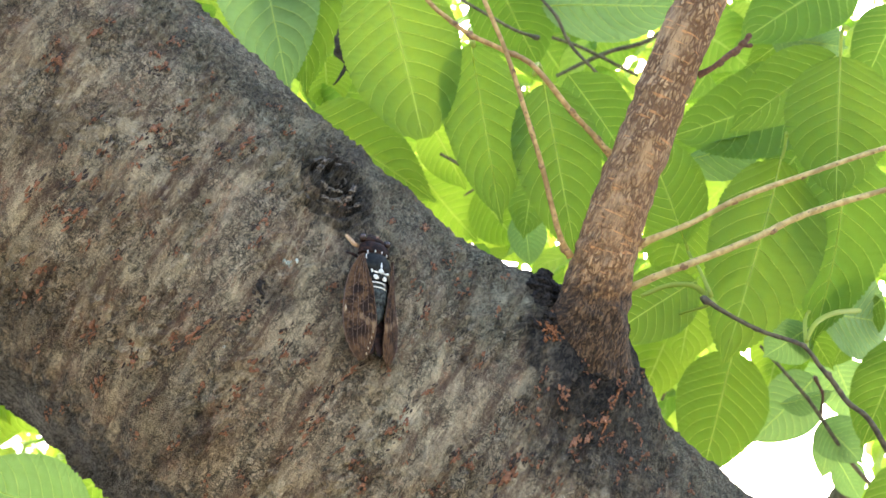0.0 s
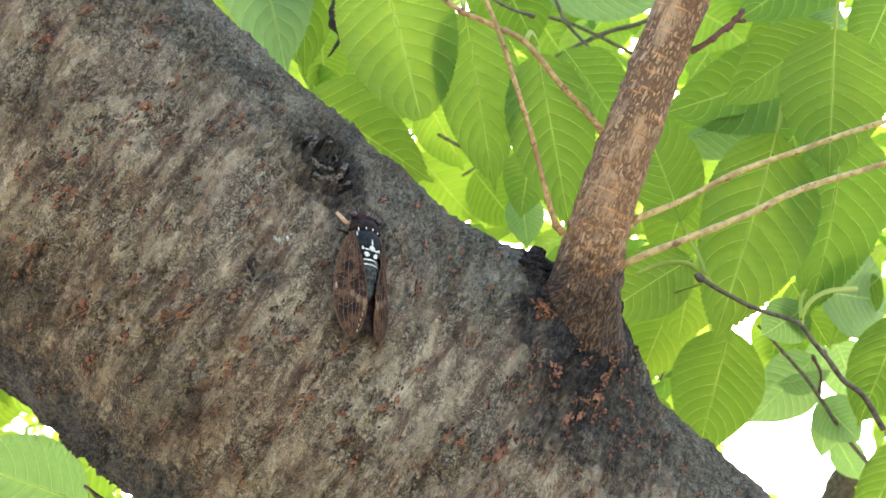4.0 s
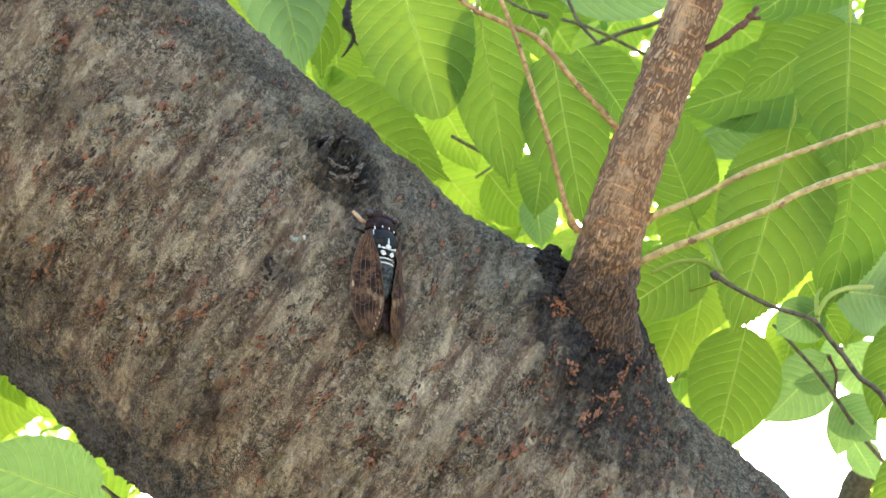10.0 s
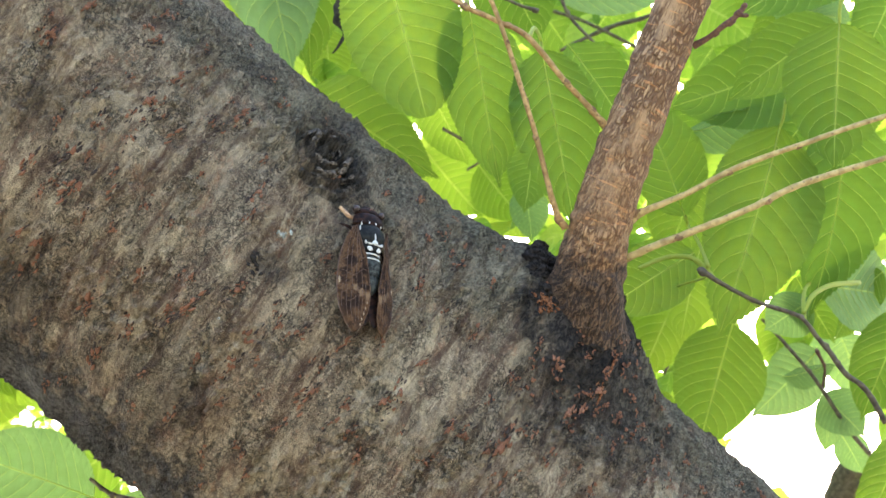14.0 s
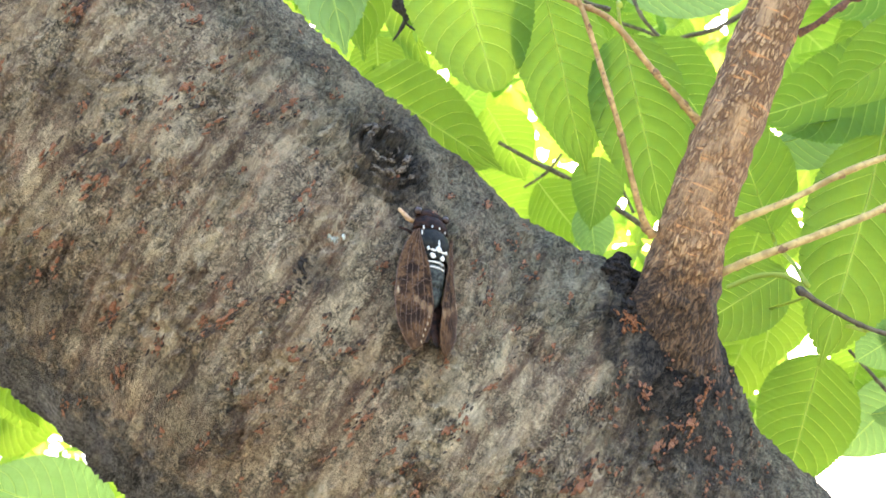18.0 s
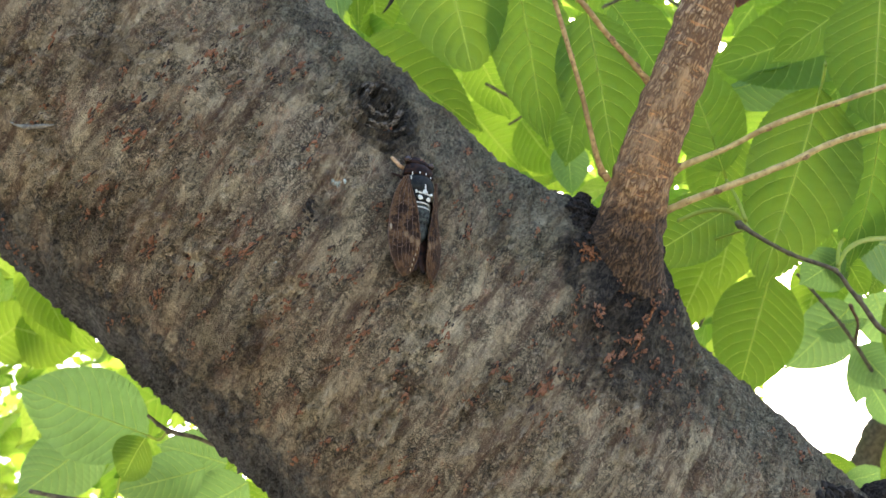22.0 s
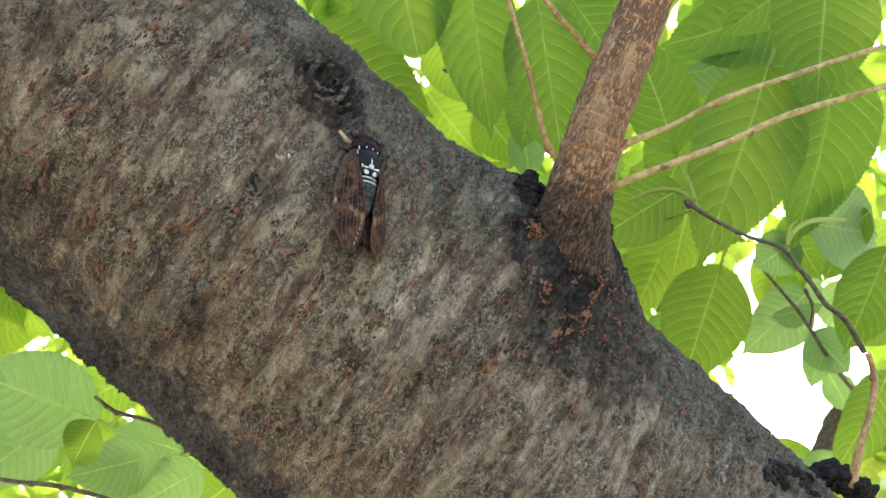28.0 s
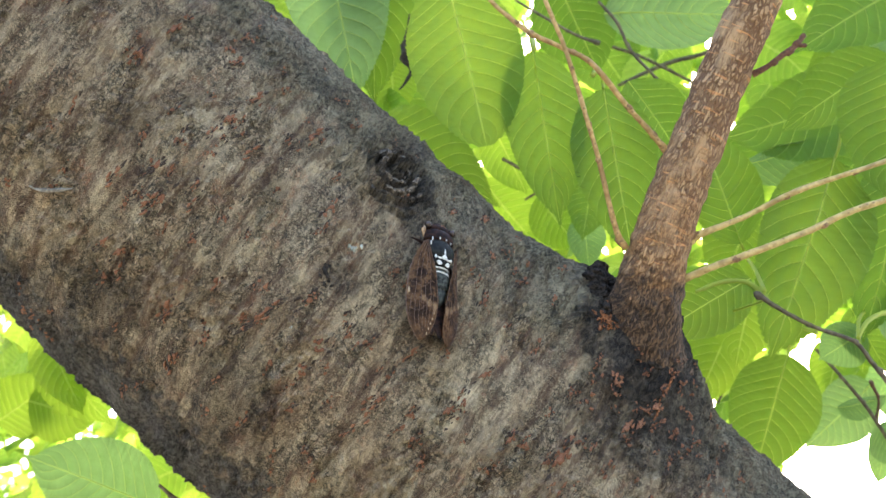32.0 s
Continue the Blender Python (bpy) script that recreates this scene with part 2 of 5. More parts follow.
    nor = n.bump(scale_, 1.0, 0.0050, nor)
    nor = n.bump(grit, 1.0, 0.0016, nor)
    return n.done(base, n.ramp(scale_, 0.3, 0.7, 0.75, 0.95), nor, spec=0.25)


def branch_material():
    n = Nodes("young_bark")
    uv = n.uv()                                              # x round, y along, metres
    split = n.noise(n.mapped(uv, (900, 150, 1)), 1.0, 4, 0.65, 0.6)       # fine lengthwise cracks
    strip = n.noise(n.mapped(uv, (520, 300, 1)), 1.0, 5, 0.72, 0.9)
    blot = n.noise(n.mapped(uv, (60, 38, 1)), 1.0, 4)
    base = n.mix(n.ramp(blot, 0.40, 0.62), (0.235, 0.170, 0.110), (0.385, 0.285, 0.180))
    base = n.mix(n.ramp(split, 0.47, 0.36, 0.0, 0.75), base, (0.095, 0.062, 0.040))
    base = n.mix(n.ramp(split, 0.54, 0.64, 0.0, 0.55), base, (0.52, 0.395, 0.245))
    # patches where the thin bark has split into small plates
    flaked = n.ramp(n.noise(n.mapped(uv, (48, 22, 1), 0, (4, 4, 0)), 1.0, 4, 0.65), 0.38, 0.48)
    stir = n.node("ShaderNodeVectorMath")
    tossed = n.node("ShaderNodeTexNoise", Vector=uv, Scale=210.0, Detail=3.0)
    small = n.node("ShaderNodeVectorMath", **{"Vector": tossed.outputs["Color"]})
    small.operation = "SCALE"
    small.inputs["Scale"].default_value = 0.0032
    n.put(stir.inputs[0], uv)
    n.put(stir.inputs[1], small.outputs[0])
    plates = n.mapped(stir.outputs[0], (470, 175, 0))
    cell = n.node("ShaderNodeTexVoronoi", Vector=plates, Scale=1.0)
    cell.feature = "DISTANCE_TO_EDGE"
    tone = n.node("ShaderNodeSeparateXYZ", Vector=n.node("ShaderNodeTexVoronoi", Vector=plates, Scale=1.0).outputs["Color"]).outputs[0]
    scale_ = n.ramp(cell.outputs["Distance"], 0.05, 0.20)
    plate = n.mix(tone, (0.27, 0.185, 0.112), (0.56, 0.425, 0.270))
    flakes = n.mix(n.math("MULTIPLY", scale_, n.ramp(strip, 0.36, 0.50)), (0.130, 0.074, 0.042), plate)
    base = n.mix(n.math("MULTIPLY", flaked, 0.82), base, flakes)
    ring = n.noise(n.mapped(uv, (62, 430, 1), 4), 1.0, 3, 0.5)
    base = n.mix(n.ramp(ring, 0.615, 0.66, 0.0, 0.8), base, (0.56, 0.320, 0.155))
    base = n.mix(n.ramp(ring, 0.375, 0.335, 0.0, 0.45), base, (0.11, 0.060, 0.036))
    along = n.node("ShaderNodeSeparateXYZ", Vector=uv).outputs[1]
    soot = n.ramp(n.math("ADD", along, n.math("MULTIPLY", n.math("SUBTRACT", n.noise(uv, 110, 5, 0.65), 0.5), 0.07)), 0.090, 0.074)
    rusty = n.math("MULTIPLY", n.ramp(along, 0.165, 0.11), n.ramp(n.noise(uv, 260, 4, 0.6), 0.44, 0.54))
    base = n.mix(n.math("MULTIPLY", rusty, 0.5), base, n.mix(n.ramp(strip, 0.45, 0.55), (0.17, 0.098, 0.058), (0.50, 0.335, 0.195)))
    base = n.mix(n.math("MULTIPLY", soot, 0.92), base, n.mix(n.ramp(strip, 0.45, 0.6), (0.020, 0.017, 0.016), (0.13, 0.095, 0.070)))
    base = n.mix(1.0, base, (1.16, 1.01, 0.82), "MULTIPLY")
    nor = n.bump(split, 0.8, 0.0014)
    nor = n.bump(n.math("MULTIPLY", scale_, flaked), 1.0, 0.0014, nor)
    nor = n.bump(n.noise(uv, 1500, 2), 0.5, 0.0006, nor)
    return n.done(base, 0.82, nor, spec=0.3)


def twig_material(name, a, b):
    """Thin bark with small dark pores."""
    n = Nodes(name)
    at = n.obj()
    g = n.noise(at, 320, 4, 0.6)
    col = n.mix(n.ramp(g, 0.35, 0.65), a, b)
    col = n.mix(n.ramp(n.noise(at, 60, 3), 0.50, 0.62, 0.0, 0.6), col, tuple(0.62 * c for c in a))
    col = n.mix(n.ramp(n.cells(at, 330), 0.28, 0.14, 0.0, 0.65), col, (0.130, 0.066, 0.034))
    return n.done(col, 0.7, n.bump(g, 0.8, 0.0008))


def simple(name, a, b, scale, rough, bump=0.0, spec=None, stretch=(1, 1, 1), own=True):
    """Two tones mingled by noise, with a little relief."""
    n = Nodes(name)
    at = n.mapped(n.obj(), stretch)
    g = n.noise(at, scale, 4, 0.6)
    col = n.mix(n.ramp(g, 0.35, 0.65), a, b)
    if own:
        col = n.mix(n.ramp(n.rand(), 0, 1, 0.0, 0.3), col, tuple(0.55 * c for c in a))
    return n.done(col, rough, n.bump(g, 0.8, bump) if bump else None, spec=spec)


def leaf_material(name, face, glow, yellow, joined=False):
    """Thin leaf: a green skin that lets light through."""
    n = Nodes(name)
    uv = n.uv()                                              # x across -1..1, y from stalk to tip
    who = n.island() if joined else n.rand()
    cloud = n.noise(n.mapped(uv, (2.2, 3.0, 1)), 2.0, 4, 0.6)
    fine = n.noise(uv, 34, 3, 0.6)
    x = n.math("ABSOLUTE", n.node("ShaderNodeSeparateXYZ", Vector=uv).outputs[0])
    y = n.node("ShaderNodeSeparateXYZ", Vector=uv).outputs[1]
    arc = n.math("ADD", n.math("MULTIPLY", x, 0.13), n.math("MULTIPLY", n.math("MULTIPLY", x, x), 0.09))
    wave = n.math("FRACT", n.math("ADD", n.math("MULTIPLY", n.math("SUBTRACT", y, arc), 12.0), 8.0))
    vein = n.ramp(n.math("ABSOLUTE", n.math("SUBTRACT", wave, 0.5)), 0.42, 0.49)
    shade = n.ramp(wave, 0.05, 0.95, 0.26, 0.0)               # quilting shade put into the colour: each field darkens to one side
    net = n.node("ShaderNodeTexVoronoi", Vector=n.mapped(uv, (9, 22, 0)), Scale=2.0)
    net.feature = "DISTANCE_TO_EDGE"
    mesh_ = n.ramp(net.outputs["Distance"], 0.10, 0.02)
    rib = n.ramp(x, 0.055, 0.02)
    skin = n.mix(n.ramp(cloud, 0.3, 0.7), tuple(0.8 * c for c in face), tuple(1.2 * c for c in face))
    skin = n.mix(n.ramp(fine, 0.62, 0.75, 0.0, 0.22), skin, tuple(1.9 * c for c in face))
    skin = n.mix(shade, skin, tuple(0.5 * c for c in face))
    skin = n.mix(n.math("MULTIPLY", vein, 0.22), skin, (0.30, 0.40, 0.15))
    skin = n.mix(n.math("MULTIPLY", rib, 0.40), skin, (0.34, 0.44, 0.16))
    through_it = n.mix(n.ramp(who, 0.0, 1.0, 0.0, 1.0), glow, yellow)
    through_it = n.mix(n.ramp(cloud, 0.3, 0.75, 0.0, 0.45), through_it, tuple(0.72 * c for c in glow))
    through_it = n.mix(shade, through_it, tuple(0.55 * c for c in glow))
    through_it = n.mix(n.math("MULTIPLY", mesh_, 0.10), through_it, tuple(0.5 * c for c in glow))
    through_it = n.mix(n.math("MULTIPLY", vein, 0.22), through_it, tuple(min(1.0, 1.25 * c + 0.03) for c in yellow))
    through_it = n.mix(n.math("MULTIPLY", rib, 0.24), through_it, tuple(min(1.0, 1.5 * c + 0.04) for c in yellow))
    n.put(n.bsdf.inputs["Base Color"], skin)
    n.put(n.bsdf.inputs["Roughness"], 0.5)
    n.put(n.bsdf.inputs["Specular IOR Level"], 0.16)
    nor = n.bump(n.math("ADD", n.math("MULTIPLY", fine, 0.6), n.math("MULTIPLY", vein, 1.2)), 0.5, 0.0010)
    n.put(n.bsdf.inputs["Normal"], nor)
    lit = n.node("ShaderNodeBsdfTranslucent", Color=through_it)
    both = n.node("ShaderNodeMixShader", Fac=0.5)
    n.tree.links.new(n.bsdf.outputs[0], both.inputs[1])
    n.tree.links.new(lit.outputs[0], both.inputs[2])
    n.tree.links.new(both.outputs[0], n.out.inputs[0])
    return n.mat


def thin(name, face, glow, share):
    """A soft green thing that lets light through."""
    n = Nodes(name)
    n.done(n.mix(n.noise(n.obj(), 60, 3), face, tuple(0.8 * c for c in face)), 0.6, spec=0.1)
    lit = n.node("ShaderNodeBsdfTranslucent", Color=glow)
    both = n.node("ShaderNodeMixShader", Fac=share)
    n.tree.links.new(n.bsdf.outputs[0], both.inputs[1])
    n.tree.links.new(lit.outputs[0], both.inputs[2])
    n.tree.links.new(both.outputs[0], n.out.inputs[0])
    return n.mat


def wing_material():
    n = Nodes("brown_wing")
    uv = n.uv()                                              # x across 0..1, y along 0..1
    fine = n.noise(n.mapped(uv, (1, 3, 1)), 20, 4, 0.65)
    wob = n.math("MULTIPLY", n.math("SUBTRACT", n.noise(n.mapped(uv, (1, 2, 1)), 9, 4, 0.6), 0.5), 2.2)
    cloud = n.noise(n.mapped(uv, (2.0, 5.5, 1)), 1.9, 4, 0.6)
    col = n.mix(n.ramp(cloud, 0.38, 0.58), (0.034, 0.017, 0.009), (0.128, 0.070, 0.033))
    pits = n.cells(n.mapped(uv, (7, 26, 1)), 1.0, 0.5)        # rows of dark fields between the veins
    col = n.mix(n.ramp(pits, 0.40, 0.18, 0.0, 0.75), col, (0.020, 0.011, 0.008))
    for place, size in (((0.60, 0.34), (0.26, 0.05)), ((0.16, 0.44), (0.22, 0.06)), ((0.38, 0.52), (0.24, 0.05)), ((0.78, 0.44), (0.18, 0.04)), ((0.70, 0.74), (0.34, 0.09)), ((0.2, 0.60), (0.2, 0.04))):
        col = n.mix(n.math("MULTIPLY", n.near(uv, place, size, wob), 0.88), col, (0.014, 0.008, 0.006))
    for place, size in (((0.12, 0.68), (0.10, 0.05)), ((0.32, 0.65), (0.10, 0.045)), ((0.97, 0.53), (0.08, 0.04)), ((0.50, 0.60), (0.10, 0.03))):
        col = n.mix(n.math("MULTIPLY", n.near(uv, place, size, wob), 0.8), col, (0.30, 0.20, 0.11))
    y = n.node("ShaderNodeSeparateXYZ", Vector=uv).outputs[1]
    col = n.mix(n.ramp(y, 0.72, 0.95, 0.0, 0.35), col, (0.085, 0.050, 0.030))
    col = n.mix(n.ramp(fine, 0.52, 0.62, 0.0, 0.5), col, (0.018, 0.010, 0.007))
    col = n.mix(n.ramp(fine, 0.40, 0.32, 0.0, 0.35), col, (0.22, 0.135, 0.072))
    return n.done(col, 0.6, n.bump(n.math("ADD", fine, pits), 0.7, 0.0006), spec=0.10)


BARK = bark_material()
YOUNG = branch_material()
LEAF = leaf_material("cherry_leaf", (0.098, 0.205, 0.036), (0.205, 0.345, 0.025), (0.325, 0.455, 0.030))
# paler leaf: the tone of an underside, on some leaves painted haze
LEAF_PALE = leaf_material("cherry_leaf_pale_side_haze", (0.20, 0.30, 0.125), (0.25, 0.43, 0.10), (0.32, 0.50, 0.12))
# brighter, yellower leaf copies: sunlight through them is put into the colour
LEAF_SUN_TINT = leaf_material("sun_tinted_cherry_leaf", (0.130, 0.230, 0.030), (0.42, 0.62, 0.040), (0.60, 0.78, 0.060))
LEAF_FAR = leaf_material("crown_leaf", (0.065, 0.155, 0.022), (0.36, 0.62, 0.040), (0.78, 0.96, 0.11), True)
VEIN = thin("leaf_midrib", (0.56, 0.62, 0.20), (0.78, 0.88, 0.20), 0.5)
STALK = thin("leaf_stalk", (0.42, 0.47, 0.11), (0.62, 0.74, 0.12), 0.4)
TWIG = twig_material("twig_bark", (0.30, 0.17, 0.055), (0.53, 0.345, 0.135))
TWIG_PALE = twig_material("pale_twig_bark", (0.36, 0.250, 0.085), (0.58, 0.445, 0.185))
TWIG_DARK = simple("dark_twig_bark", (0.060, 0.048, 0.029), (0.17, 0.142, 0.085), 260, 0.8, 0.0008)
NODE = simple("twig_node", (0.13, 0.066, 0.030), (0.36, 0.22, 0.095), 600, 0.8, 0.0006)
WITHERED = simple("withered_leaf", (0.018, 0.015, 0.011), (0.060, 0.050, 0.034), 700, 0.9, 0.0008)
SPUR = simple("spur_scale", (0.075, 0.030, 0.018), (0.17, 0.075, 0.040), 700, 0.7, 0.0006)
LENTICEL = simple("lenticel_cork", (0.27, 0.112, 0.062), (0.74, 0.38, 0.22), 900, 0.95, 0.0014, spec=0.1)
WOUND = simple("raw_wound", (0.10, 0.044, 0.022), (0.44, 0.19, 0.085), 700, 0.9, 0.0014, spec=0.1)
CORK_RIM = simple("dark_bark_scale", (0.045, 0.030, 0.023), (0.13, 0.088, 0.062), 600, 0.9, 0.0010)
FOLD = simple("folded_bark", (0.045, 0.037, 0.030), (0.24, 0.205, 0.16), 800, 0.95, 0.0015, spec=0.15)
SOOT = simple("black_crust", (0.014, 0.012, 0.011), (0.062, 0.053, 0.045), 620, 0.95, 0.0020, spec=0.08)
SLIVER = simple("bark_sliver", (0.13, 0.12, 0.10), (0.28, 0.26, 0.22), 420, 0.9, 0.0010)
LICHEN = simple("pale_lichen", (0.30, 0.31, 0.24), (0.58, 0.58, 0.49), 420, 0.9, 0.0010)
SHELL = simple("black_shell", (0.005, 0.006, 0.006), (0.020, 0.022, 0.019), 600, 0.5, 0.0002, spec=0.16, own=False)
SHELL_BROWN = simple("brown_shell", (0.008, 0.006, 0.006), (0.040, 0.019, 0.013), 420, 0.6, 0.0002, spec=0.12, own=False)
WAX = simple("white_wax", (0.55, 0.56, 0.50), (0.80, 0.80, 0.74), 900, 0.85, 0.0002, own=False)
GREY_SHELL = simple("frosted_shell", (0.014, 0.016, 0.015), (0.075, 0.084, 0.074), 700, 0.6, 0.0003, spec=0.12, own=False)
WING = wing_material()
WING_VEIN = simple("wing_vein", (0.055, 0.028, 0.015), (0.150, 0.080, 0.042), 700, 0.5, own=False)
WING_PALE = simple("pale_wing_spot", (0.30, 0.21, 0.12), (0.48, 0.37, 0.24), 900, 0.6, own=False)
LEG = simple("tan_leg", (0.38, 0.215, 0.105), (0.60, 0.40, 0.22), 600, 0.5, own=False)
EYE = simple("dark_eye", (0.020, 0.012, 0.010), (0.05, 0.030, 0.024), 300, 0.2, own=False)
SOIL = simple("park_ground", (0.15, 0.135, 0.10), (0.24, 0.22, 0.16), 3.0, 0.95, 0.01, own=False)


# ---------------------------------------------------------------- helpers
WHERE = {}


def thing(name, m, label, category, group="", kind=""):
    ob = new(name)
    ob.empty_display_size = 0.02
    ob.matrix_world = m
    WHERE[ob.name] = m.copy()
    return tagged(ob, label, category, group, kind)


def part(name, me, material, parent, label="", m=None):
    """One mesh (a mesh or a bmesh, in world space unless m places it) under a thing or a part."""
    if isinstance(me, bmesh.types.BMesh):
        data = bpy.data.meshes.new(name)
        me.to_mesh(data)
        me.free()
        me = data
        for p in me.polygons:
            p.use_smooth = True
    if material is not None and not me.materials:
        me.materials.append(material)
    ob = new(name, me)
    at = m if m is not None else Matrix()
    if parent is not None:
        ob.parent = parent
        ob.matrix_basis = WHERE[parent.name].inverted() @ at
    else:
        ob.matrix_basis = at
    WHERE[ob.name] = at.copy()
    if label:
        tagged(ob, label)
    return ob


def smooth_line(points, steps):
    """A Catmull-Rom line through rows of numbers."""
    pts = [np.array(p, float) for p in points]
    pts = [2 * pts[0] - pts[1]] + pts + [2 * pts[-1] - pts[-2]]
    line = []
    for k in range(1, len(pts) - 2):
        a, b, c, d = pts[k - 1 : k + 3]
        for j in range(steps):
            t = j / steps
            line.append(0.5 * (2 * b + (c - a) * t + (2 * a - 5 * b + 4 * c - d) * t * t + (3 * b - a - 3 * c + d) * t**3))
    line.append(pts[-2])
    return line


def tube(rows, sides=10, steps=6, rough=0.0, grain=200.0, seed=0.0, bm=None):
    """A tapered tube through rows of (x, y, z, radius), with UVs in metres and an uneven skin."""
    bm = bm or bmesh.new()
    uvs = bm.loops.layers.uv.verify()
    line = smooth_line(rows, steps)
    side, along, rings = None, 0.0, []
    for k, p in enumerate(line):
        here = Vector(p[:3])
        way = (Vector(line[min(k + 1, len(line) - 1)][:3]) - Vector(line[max(k - 1, 0)][:3])).normalized()
        side = (side - way * side.dot(way)).normalized() if side else way.orthogonal().normalized()
        other = way.cross(side)
        if k:
            along += (here - Vector(line[k - 1][:3])).length
        ring = []
        for j in range(sides):
            a = 2 * math.pi * j / sides
            out = side * math.cos(a) + other * math.sin(a)
            r = p[3] * (1 + rough * noise.noise((here + out * p[3]) * grain + Vector((seed, 0, 0))))
            ring.append(bm.verts.new(here + out * r))
        rings.append((ring, along, p[3]))
    for (r0, s0, w0), (r1, s1, w1) in zip(rings, rings[1:]):
        for j in range(sides):
            i = (j + 1) % sides
            f = bm.faces.new((r0[j], r0[i], r1[i], r1[j]))
            w = (w0 + w1) / 2
            for loop, (a, s) in zip(f.loops, ((j, s0), (j + 1, s0), (j + 1, s1), (j, s1))):
                loop[uvs].uv = (a / sides * 2 * math.pi * w, s)
    for ring in (rings[0][0][::-1], rings[-1][0]):
        bm.faces.new(ring)
    return bm


def lump(centre, radii, axes, rough=0.25, grain=300.0, seed=0.0, detail=2, bm=None):
    """An uneven ball of the given half sizes along the given axes."""
    bm = bm or bmesh.new()
    made = bmesh.ops.create_icosphere(bm, subdivisions=detail, radius=1.0)["verts"]
    for v in made:
        n = v.co.copy()
        k = 1 + rough * noise.fractal(n * 1.7 + Vector((seed, seed * 0.7, 0)), 1.0, 2.0, 3)
        v.co = Vector(centre) + sum((Vector(axes[i]) * (n[i] * radii[i] * k) for i in range(3)), Vector())
    return bm


# ---------------------------------------------------------------- ground
bm = bmesh.new()
bmesh.ops.create_grid(bm, x_segments=60, y_segments=60, size=400)
for v in bm.verts:
    near = max(0.0, 1 - v.co.length / 60)
    v.co.z = 0.03 * near * noise.noise(v.co * 0.3)
ground = part("ground", bm, SOIL, None)
tagged(ground, "bare earth and short grass under the trees", "ground", kind="structure")

# ---------------------------------------------------------------- the leaning trunk
# The limb's own axes: a point of its centre line, the way down it, out to the open side, and up across it.
C0 = Vector((-0.1198, 0.0983, 1.8231))
DOWN = Vector((0.74765, 0.33252, -0.57485)).normalized()
OUT = Vector((0.00085, -0.86609, -0.49989)).normalized()
ACROSS = OUT.cross(DOWN).normalized()
GIRTH = 0.1141                                   # radius

tree = thing("cherry_tree", pose(1.75, 0.62, 0.0), "leaning cherry tree with rough grey-brown bark and green leaves", "tree")


def axis(s):
    """Centre of the limb and its radius, s metres down from C0; below it bends down into the foot of the tree."""
    if s <= 0.55:
        p = C0 + DOWN * s
    else:
        t = min(1.0, (s - 0.55) / 1.75)
        a = C0 + DOWN * 0.55
        b, c, d = a + DOWN * 0.75, Vector((1.70, 0.60, 0.75)), Vector((1.75, 0.62, -0.05))
        p = a * (1 - t) ** 3 + b * (3 * t * (1 - t) ** 2) + c * (3 * t * t * (1 - t)) + d * t**3
    r = GIRTH - 0.003 + max(0.0, s - 0.4) * 0.028 + max(0.0, s - 1.95) * 0.16
    if s < -0.35:
        r *= 1 - 0.30 * (-0.35 - s)
    return p, r


KNOT = (0.0093, 0.1068)
COLLAR = (0.1610, 0.1487)


def relief(s, c):
    """How far the bark stands out at s down and c round the limb, in metres."""
    q = Vector((c * 0.966 - s * 0.259, s * 0.966 + c * 0.259, 0.0))
    h = 0.0030 * noise.noise(Vector((q.x * 9, q.y * 14, 3.3)))
    h += 0.0019 * noise.noise(Vector((q.x * 34, q.y * 75, 1.0)))
    grain = noise.fractal(Vector((q.x * 120, q.y * 210, 0.0)), 0.9, 2.0, 3)
    crusty = min(1.0, max(0.25, 0.62 + 1.3 * noise.noise(Vector((q.x * 26, q.y * 44, 8.0)))))
    h += 0.0027 * grain * crusty
    h += 0.0022 * crusty * noise.noise(Vector((q.x * 380, q.y * 520, 5.0)))
    h += 0.0012 * crusty * noise.noise(Vector((q.x * 800, q.y * 900, 7.0)))
    ks, kc = s - KNOT[0], c - KNOT[1]
    d = math.hypot(ks, kc * 0.85)
    if d < 0.035:                                      # the healed knot, with rings of folded bark
        e = max(0.0, 1 - d / 0.032)
        wob = 0.35 * noise.noise(Vector((ks * 130, kc * 130, 9)))
        h += 0.0050 * e * e + 0.0042 * e * math.sin(d * 1250 + 7 * wob + math.atan2(kc, ks))
        if d < 0.0045:
            h -= 0.004 * (1 - d / 0.0045)
        h += 0.0034 * e * noise.noise(Vector((ks * 330, kc * 330, 2)))
    cs, cc = s - COLLAR[0], c - COLLAR[1]
    d = math.hypot(cs * (0.60 if cs < 0 else 0.9), cc * (1.0 if cs > 0 else 0.8))
    if d < 0.066:                                      # swelling under the branch, drawn out up the limb
        e = 1 - d / 0.066
        h += 0.022 * e * e * (3 - 2 * e)
        h += 0.0016 * e * noise.fractal(Vector((q.x * 160, q.y * 160, 4)), 1.0, 2.0, 3)
    return h


def bark_point(s, c, up=0.0):
    """A place on the bark, with the way out of it."""
    p, r = axis(s)
    a = c / GIRTH
    way = OUT * math.cos(a) + ACROSS * math.sin(a)
    return p + way * (r + relief(s, c) + up), way


